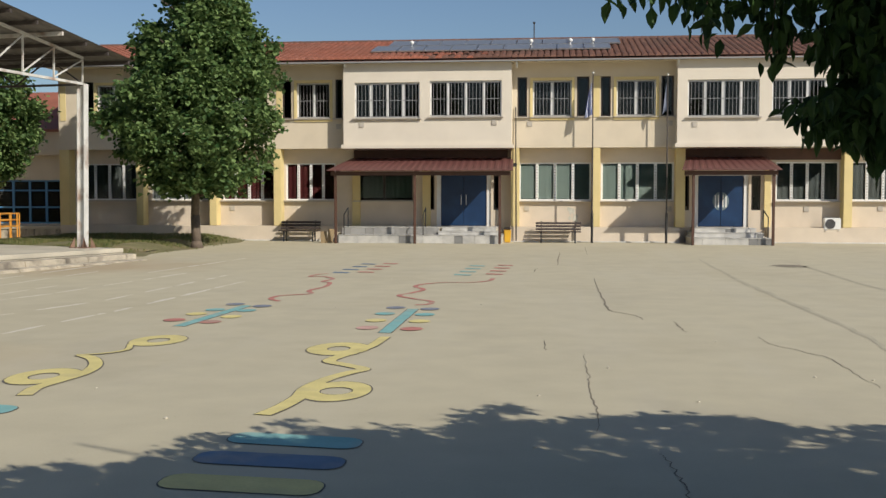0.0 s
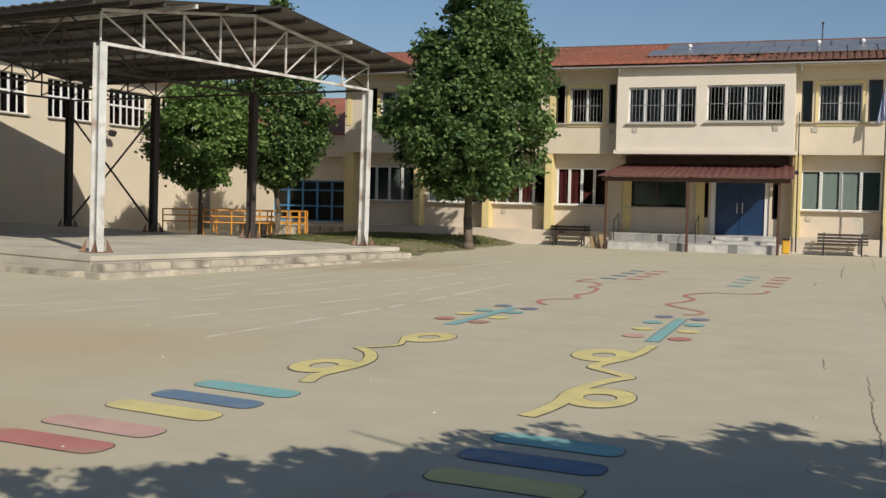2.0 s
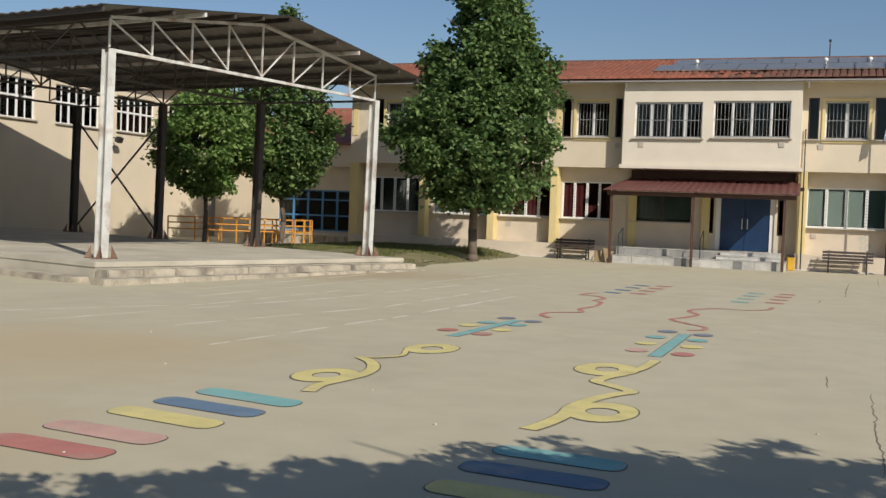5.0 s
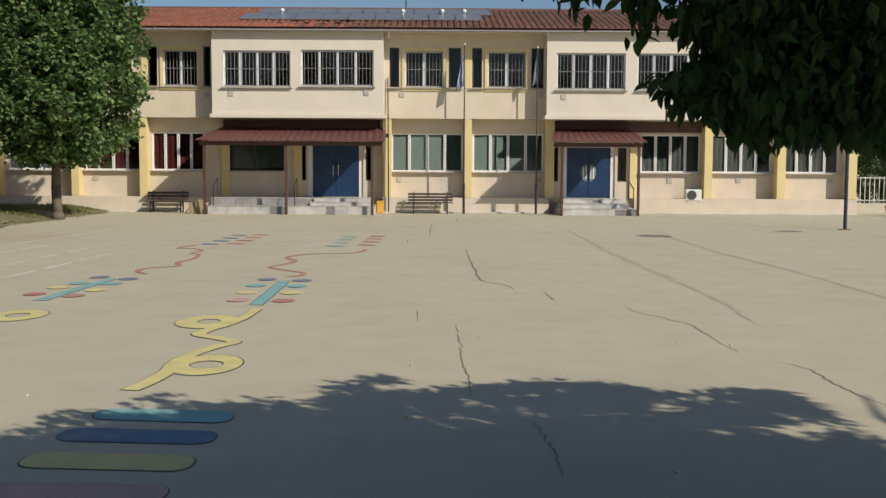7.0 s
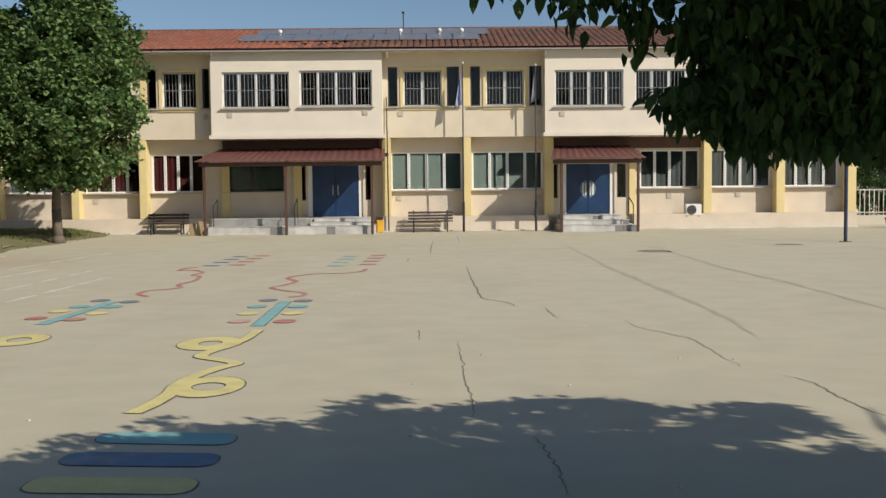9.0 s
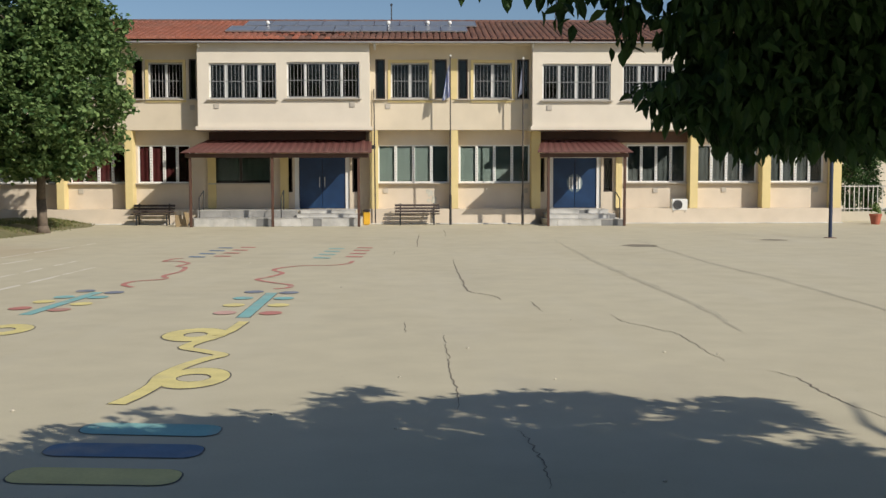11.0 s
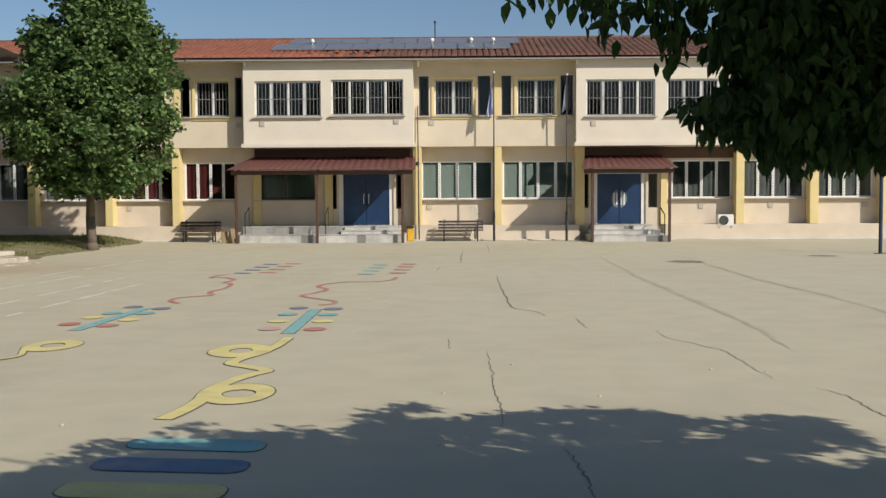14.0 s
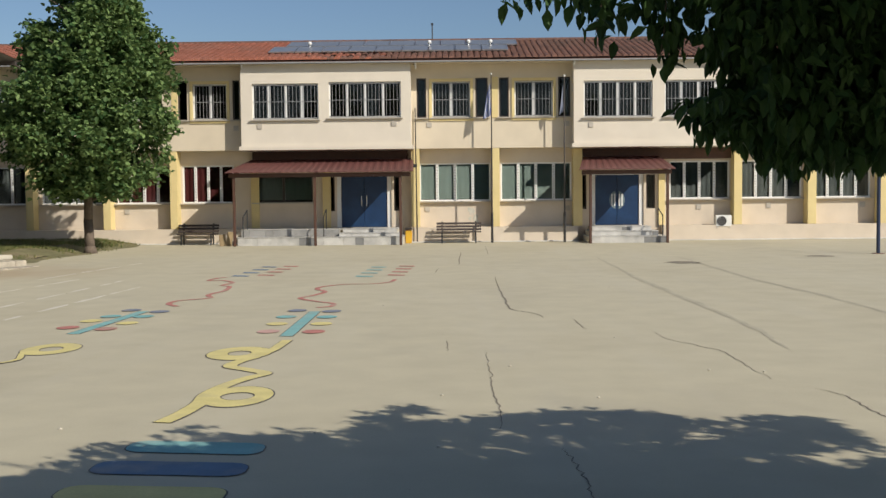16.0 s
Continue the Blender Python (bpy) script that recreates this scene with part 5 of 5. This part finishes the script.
# ---------------------------------------------------------------- right end of the yard
rp = thing("yard_post", (12.3, 31.5, 0), "slim dark blue steel post in the yard", "post")
bm = B()
rod(bm, (0, 0, 0), (0, 0, 2.6), 0.055, n=12)
part("tube", bm, material("navy_post_paint", (0.02, 0.032, 0.07), 0.5, 0.15, 4, 0.05), rp)
part("foot", box(B(), -0.14, 0.14, -0.14, 0.14, 0, 0.02), M_RUST, rp)
for k in range(3):
    pt = thing("flower_pot", (17.6 + 0.75 * k, 40.6 + 0.2 * k, 0), "terracotta flower pot with a small plant", "flower pot", "flower pots")
    bm = B()
    rod(bm, (0, 0, 0), (0, 0, 0.34), 0.15, 0.22, 16)
    part("pot", bm, M_TERRA, pt)
    bm = B()
    rod(bm, (0, 0, 0.342), (0, 0, 0.4), 0.24, 0.24, 16)
    part("pot_rim", bm, M_TERRA, pt)
    prng = random.Random(k)
    v_, f_ = leaf_cloud(prng, [(prng.uniform(-0.12, 0.12), prng.uniform(-0.12, 0.12), prng.uniform(0.45, 0.75)) for _ in range(16)], 5, 0.12, 0.05)
    raw("plant", v_, f_, M_LEAF_LIGHT, pt)
fence = thing("yard_fence", (16.9, 43.5, 0), "grey metal bar fence beyond the school corner", "fence")
part("base_wall", box(B(), 0, 9, 0, 0.2, 0, 0.4, None, 0.01), M_SLAB, fence)
for i in range(70):
    part("bar", box(B(), 0.1 + i * 0.195, 0.125 + i * 0.195, 0.08, 0.105, 0.4, 1.5), M_STEEL, fence)
for z in (0.5, 1.42):
    part("rail", box(B(), 0, 9, 0.106, 0.13, z, z + 0.04), M_STEEL, fence)
tree("garden_cypress", (19.05, 46.6, 0), 0.09, 0.35, 3.5, oval(0.5, 0.35), 200, 26, 0.09, 0.09, 33, "narrow dark green cypress behind the fence", M_LEAF_NEAR)
tree("garden_cypress", (20.2, 47.4, 0), 0.09, 0.35, 3.0, oval(0.5, 0.35), 200, 26, 0.09, 0.09, 34, "narrow dark green cypress behind the fence", M_LEAF_NEAR)
shed = thing("far_house", (24.0, 62.0, 0), "distant white house behind the fence", "house")
part("wall", box(B(), -5, 9, 0, 8, 0, 5.2), M_BAY, shed)
raw("roof", [(-5.4, -0.4, 5.22), (9.4, -0.4, 5.22), (9.4, 4, 7.0), (-5.4, 4, 7.0), (9.4, 8.4, 5.22), (-5.4, 8.4, 5.22)], [(0, 1, 2, 3), (3, 2, 4, 5), (1, 4, 2), (0, 3, 5)], M_TILE, shed)
tree("far_tree", (20.4, 52.0, 0), 0.15, 1.4, 6.6, oval(2.2, 0.4), 320, 12, 0.24, 0.2, 31, "leafy tree beyond the yard fence", M_LEAF)
tree("far_tree", (28.0, 56.0, 0), 0.18, 1.4, 7.6, oval(2.8, 0.4), 320, 12, 0.28, 0.24, 32, "leafy tree beyond the yard fence", M_LEAF)

tree("tall_tree", (-9.3, 4.2, 0), 0.2, 5.4, 10.6, oval(2.4, 0.4), 420, 22, 0.16, 0.2, 41, "tall tree whose crown shades the far yard corner", M_LEAF)
# trees behind the camera, seen only in the window panes
for k, (x, y) in enumerate(((-24, -20), (-15, -24), (-6, -19), (4, -26), (13, -22), (24, -20), (-33, -16), (34, -17))):
    tree("yard_tree", (x, y, 0), 0.2, 1.2, 9.5 + 1.3 * (k % 3), oval(3.9, 0.35), 260, 12, 0.5, 0.4, 50 + k, "broadleaf tree at the far edge of the yard", M_LEAF)

# ---------------------------------------------------------------- markings and cracks on the yard
Z1, Z2 = 0.003, 0.006


def flat(name, outline, z, mat, parent, label=""):
    bm = B()
    bm.faces.new([bm.verts.new((x, y, z)) for x, y in outline])
    return part(name, bm, mat, parent, label)


def smooth_path(pts, n=8):
    """A curve through the few given points."""
    P = [Vector((*p, 0)) for p in pts]
    P = [2 * P[0] - P[1]] + P + [2 * P[-1] - P[-2]]
    out = []
    for i in range(1, len(P) - 2):
        for k in range(n):
            t = k / n
            out.append(0.5 * (2 * P[i] + (P[i + 1] - P[i - 1]) * t + (2 * P[i - 1] - 5 * P[i] + 4 * P[i + 1] - P[i + 2]) * t * t + (3 * P[i] - P[i - 1] - 3 * P[i + 1] + P[i + 2]) * t ** 3))
    out.append(P[-2])
    return out


def ribbon(name, path, width, z, mat, parent, taper=False, jitter=0.0, seed=0):
    rng = random.Random(seed)
    vs, fs = [], []
    n = len(path)
    for i, p in enumerate(path):
        d = (path[min(n - 1, i + 1)] - path[max(0, i - 1)])
        s = Vector((-d.y, d.x, 0)).normalized()
        w = width / 2
        if taper:
            w *= 0.25 + 0.75 * math.sin(math.pi * (i + 0.5) / n) * rng.uniform(0.5, 1.3)
        o = s * rng.uniform(-jitter, jitter)
        vs += [tuple(p + o + s * w + Vector((0, 0, z))), tuple(p + o - s * w + Vector((0, 0, z)))]
        if i:
            fs.append((2 * i - 2, 2 * i - 1, 2 * i + 1, 2 * i))
    return raw(name, vs, fs, mat, parent)


def bar_shape(cx, cy, hx, hy, tilt, grow=0.0):
    out = []
    hx, hy, r = hx + grow, hy + grow, 0.13 + grow
    for (sx, sy, a0) in ((1, 1, 0), (-1, 1, 90), (-1, -1, 180), (1, -1, 270)):
        for k in range(5):
            a = radians(a0 + 90 * k / 4)
            x, y = sx * (hx - r) + r * math.cos(a), sy * (hy - r) + r * math.sin(a)
            out.append((cx + x, cy + y + tilt * x))
    return out


def ellipse(cx, cy, rx, ry, n=28):
    return [(cx + rx * math.cos(2 * math.pi * k / n), cy + ry * math.sin(2 * math.pi * k / n)) for k in range(n)]


def ring(name, cx, cy, rx, ry, hx, hy, z, mat, parent):
    a, b = ellipse(cx, cy, rx, ry), ellipse(cx, cy, hx, hy)
    n = len(a)
    return raw(name, [(x, y, z) for x, y in a + b], [(i, (i + 1) % n, n + (i + 1) % n, n + i) for i in range(n)], mat, parent)


def game(bars, rings, links, stem, discs, snake, far, label):
    g = thing("painted_game", (0, 0, 0), label, "floor marking", "painted floor games")
    cols = {"c": P_CYAN, "b": P_BLUE, "y": P_YELLOW, "p": P_PINK, "r": P_RED, "n": P_NAVY}
    for c, x, y, hx, tilt in bars:
        flat("outline", bar_shape(x, y, hx, 0.175, tilt, 0.011), Z1, P_LINE, g)
        flat("bar", bar_shape(x, y, hx, 0.175, tilt), Z2, cols[c], g)
    for x, y, rx, ry, hx, hy in rings:
        ring("outline", x, y, rx + 0.015, ry + 0.03, hx - 0.012, hy - 0.025, Z1, P_LINE, g)
        ring("ring", x, y, rx, ry, hx, hy, Z2, P_YELLOW, g)
    for k, (pts, w) in enumerate(links):
        path = smooth_path(pts)
        ribbon("outline", path, w + 0.03, Z1 + 0.001, P_LINE, g)
        ribbon("tail", path, w, Z2 + 0.002 * (k + 1), P_YELLOW, g)
    (xa, ya), (xb, yb) = stem
    path = [Vector((xa, ya, 0)), Vector(((xa + xb) / 2, (ya + yb) / 2, 0)), Vector((xb, yb, 0))]
    ribbon("outline", path, 0.2, Z1, P_LINE, g)
    ribbon("stem", path, 0.17, Z2, P_CYAN, g)
    for c, x, y in discs:
        flat("disc", ellipse(x, y, 0.155, 0.19, 20), Z2 + 0.004, cols[c], g)
    ribbon("snake", smooth_path(snake), 0.1, Z2, P_RED, g)
    for c, x, y in far:
        for k in range(4):
            bx, by = x + 0.03 * k, y + 1.05 * (k - 1.5)
            flat("short_bar", [(bx - 0.2, by - 0.13), (bx + 0.2, by - 0.25), (bx + 0.2, by + 0.07), (bx - 0.2, by + 0.19)], Z2, cols[c], g)


game([("c", -1.93, 7.64, 0.51, -0.12), ("b", -1.96, 7.05, 0.53, -0.09), ("y", -1.97, 6.43, 0.53, -0.08), ("p", -1.98, 5.8, 0.53, -0.05), ("r", -1.99, 5.2, 0.53, -0.04)],
     [(-2.04, 9.63, 0.32, 0.5, 0.155, 0.19), (-2.58, 12.32, 0.37, 0.52, 0.135, 0.19)],
     [([(-2.42, 8.5), (-2.35, 8.84), (-2.31, 9.3), (-2.34, 9.74), (-2.26, 10.25), (-2.13, 10.62), (-2.02, 10.88), (-2.23, 11.11), (-2.48, 11.35), (-2.45, 11.7), (-2.34, 12.0)], 0.15), ([(-2.3, 12.2), (-2.23, 12.6), (-2.21, 13.05), (-2.2, 13.4)], 0.13)],
     [(-2.28, 13.8), (-2.31, 16.8)],
     [("p", -2.6, 14.3), ("r", -1.98, 14.25), ("y", -2.63, 15.17), ("y", -1.99, 15.14), ("c", -2.64, 16.05), ("c", -2.02, 16.0), ("n", -2.61, 16.94), ("n", -2.04, 16.8)],
     [(-2.36, 17.4), (-2.15, 17.6), (-2.18, 18.06), (-2.5, 18.43), (-2.88, 19.03), (-2.71, 19.6), (-2.59, 20.3), (-2.83, 20.92), (-2.79, 21.45), (-2.4, 22.0), (-1.82, 22.1), (-1.5, 22.5), (-1.43, 23.2)],
     [("c", -2.19, 25.8), ("r", -1.48, 26.1)], "worn painted play trail with bars, loops and discs")
game([("c", -5.13, 8.55, 0.57, -0.17), ("b", -5.18, 7.97, 0.57, -0.15), ("y", -5.23, 7.4, 0.57, -0.15), ("p", -5.28, 6.7, 0.56, -0.12), ("r", -5.32, 6.12, 0.56, -0.08)],
     [(-5.12, 10.1, 0.33, 0.48, 0.14, 0.2), (-4.97, 12.78, 0.33, 0.5, 0.135, 0.2)],
     [([(-4.8, 9.1), (-4.88, 9.48), (-4.84, 9.85), (-4.8, 10.3), (-4.89, 10.78), (-5.11, 11.22), (-5.38, 11.5)], 0.14), ([(-5.42, 11.48), (-5.18, 11.62), (-5.03, 11.92), (-5.17, 12.4)], 0.07)],
     [(-5.23, 14.2), (-5.1, 17.0)],
     [("r", -5.55, 14.9), ("r", -4.95, 14.72), ("y", -5.5, 15.7), ("y", -4.86, 15.4), ("c", -5.4, 16.3), ("c", -4.88, 16.25), ("n", -5.35, 17.18), ("n", -4.82, 16.93)],
     [(-4.76, 17.76), (-5.02, 18.18), (-5.0, 18.76), (-4.56, 19.2), (-4.73, 19.85), (-4.62, 20.7), (-4.73, 21.66), (-4.95, 22.0), (-4.88, 22.68), (-5.22, 23.3), (-5.54, 23.3), (-5.5, 23.96), (-5.34, 24.23)],
     [("b", -5.1, 26.2), ("r", -4.55, 26.4)], "worn painted play trail beside the first one")

CRACKS = [([(0.77, 23.6), (0.75, 20.4), (0.77, 18.7), (0.8, 17.0), (0.96, 16.6), (1.15, 16.3), (1.23, 15.7)], 0.05), ([(0.29, 12.25), (0.31, 10.8), (0.3, 10.0), (0.33, 9.0), (0.31, 8.2)], 0.022), ([(0.72, 7.56), (0.76, 7.3), (0.78, 7.0), (0.79, 6.56), (0.77, 6.1)], 0.02),
          ([(2.56, 14.06), (2.58, 13.3), (2.75, 12.9), (2.9, 12.5), (3.01, 12.17), (3.01, 11.2), (3.03, 10.35)], 0.024), ([(3.29, 9.85), (3.42, 9.5), (3.42, 8.9), (3.44, 8.4), (3.55, 7.8)], 0.026), ([(1.64, 15.5), (1.67, 14.9), (1.69, 14.3)], 0.03),
          ([(0.03, 34.4), (-0.03, 31.0), (-0.03, 28.0)], 0.05), ([(-0.16, 13.3), (-0.15, 12.4)], 0.025), ([(-0.55, 26.6), (-0.6, 25.2)], 0.04), ([(0.9, 38.5), (0.86, 33.0)], 0.03)]
for k, (pts, w) in enumerate(CRACKS):
    c = thing("yard_crack", (0, 0, 0), "thin dark crack in the yard concrete", "crack", "yard cracks")
    ribbon("crack", smooth_path(pts, 7), w * 0.62, Z1, M_CRACK, c, True, 0.018, k)
COURT = [((-12.2, 12.8), (-10.4, 15.8)), ((-10.4, 15.9), (-10.0, 20.7)), ((-10.85, 12.35), (-9.3, 18.7)), ((-9.3, 18.8), (-8.6, 24.5)), ((-9.0, 12.9), (-7.8, 17.5)), ((-7.8, 17.6), (-7.5, 23.5)),
         ((-7.43, 11.4), (-6.95, 15.7)), ((-6.9, 15.9), (-6.6, 22.0)), ((-11.4, 17.0), (-10.9, 25.0)), ((-12.3, 18.5), (-11.8, 27.0)), ((-9.6, 24.0), (-9.0, 30.0))]
for k, (a, b) in enumerate(COURT):
    c = thing("court_line", (0, 0, 0), "faded white court line on the yard", "floor marking", "court lines")
    A, Bv = Vector((*a, 0)), Vector((*b, 0))
    rng = random.Random(k + 60)
    at = 0.0
    while at < 0.97:
        end = min(1.0, at + rng.uniform(0.08, 0.34))
        ribbon("dash", [A.lerp(Bv, at + (end - at) * i / 6) for i in range(7)], rng.uniform(0.07, 0.12), Z1, M_CHALK, c, True, 0.012, k * 20 + int(at * 19))
        at = end + rng.uniform(0.0, 0.1)
for k, pts in enumerate((((3.95, 31.0), (3.85, 23.5), (3.9, 18.8), (3.95, 14.6), (3.8, 12.4)), ((6.3, 30.5), (6.2, 22.4), (6.4, 18.7), (6.4, 13.5)))):
    c = thing("yard_joint", (0, 0, 0), "faint worn joint between yard slabs", "joint", "yard joints")
    ribbon("joint", smooth_path(pts, 8), 0.13, Z1, M_PATCH, c, True, 0.03, k + 40)
pr0 = random.Random(12)
M_SMUDGE = material("dark_smudge", (0.22, 0.19, 0.14), 0.9, 0.3, 5, 0.2)
for k, (x, y, rx, ry) in enumerate([(5.9, 28.2, 0.5, 0.75), (10.3, 30.6, 0.45, 0.5)]):
    c = thing("drain_cover", (x, y, 0), "dark worn drain cover set in the yard", "drain cover", "drain covers")
    flat("cover", [(px * pr0.uniform(0.75, 1.1), py * pr0.uniform(0.7, 1.1)) for px, py in ellipse(0, 0, rx, ry * 0.8)], Z1, M_SMUDGE, c)
pr = random.Random(6)
for k in range(26):
    x, y = pr.uniform(-9, 6), pr.uniform(6, 24)
    s = pr.uniform(0.008, 0.019)
    st = thing("pebble", (x, y, 0), "small loose stone on the yard", "stone", "loose stones")
    bm = B()
    bmesh.ops.create_icosphere(bm, subdivisions=1, radius=s, matrix=pose(0, 0, s * 0.5))
    for v in bm.verts:
        v.co.z = max(0, v.co.z * 0.7)
    part("stone_body", bm, M_SLAB, st)

# ---------------------------------------------------------------- roof tiles, last
TW, TL = 0.245, 0.40


def tile_verts(x, d, jit=0.0):
    out = []
    for e, (dd, lift) in enumerate(((d, 0.035), (d + TL, 0.0))):
        y, z = RY0 - 0.06 + dd * math.cos(slope), RZ0 + 0.03 + dd * math.sin(slope) + lift
        for k in range(6):
            a = math.pi * k / 5
            out.append((x + jit + 0.115 * math.cos(a), y - YL, z + 0.085 * math.sin(a)))
    return out


TF = [(k, k + 1, k + 7, k + 6) for k in range(5)] + [(0, 5, 4, 3, 2, 1)]
me = bpy.data.meshes.new("tile")
base = tile_verts(0, 0)
me.from_pydata(base, [], TF)
me.materials.append(M_TILE)
me_old = me.copy()
me_old.materials.clear()
me_old.materials.append(M_TILE_OLD)
tr = random.Random(2)
ncol = int((XR - XL + 0.5) / TW)
for row in range(2):
    for i in range(ncol):
        x = XL - 0.2 + TW * i
        o = link("tile", me if x < -4 + tr.gauss(0, 1.2) else me_old, roof)
        d = row * (TL - 0.05)
        o.location = (x + tr.uniform(-0.008, 0.008), d * math.cos(slope), d * math.sin(slope) + tr.uniform(0, 0.008))
for mat, side in ((M_TILE, 0), (M_TILE_OLD, 1)):
    vs, fs = [], []
    nrow = int((RY1 - RY0) / math.cos(slope) / (TL - 0.05))
    for row in range(2, nrow):
        for i in range(ncol):
            x = XL - 0.2 + TW * i
            if (x < -4 + tr.gauss(0, 1.2)) != (side == 0):
                continue
            k = len(vs)
            vs += tile_verts(x, row * (TL - 0.05), tr.uniform(-0.01, 0.01))
            fs += [tuple(k + q for q in f) for f in TF]
    raw("tiles", vs, fs, mat, roof)["kind"] = "stuff"
bm = B()
x = XL - 0.3
while x < XR + 0.3:
    rod(bm, (x, RY1 - YL, RZ1 + 0.04), (x + 0.36, RY1 - YL, RZ1 + 0.055), 0.12, 0.1, 8)
    x += 0.34
part("ridge_tiles", bm, M_TILE_OLD, roof)["kind"] = "stuff"
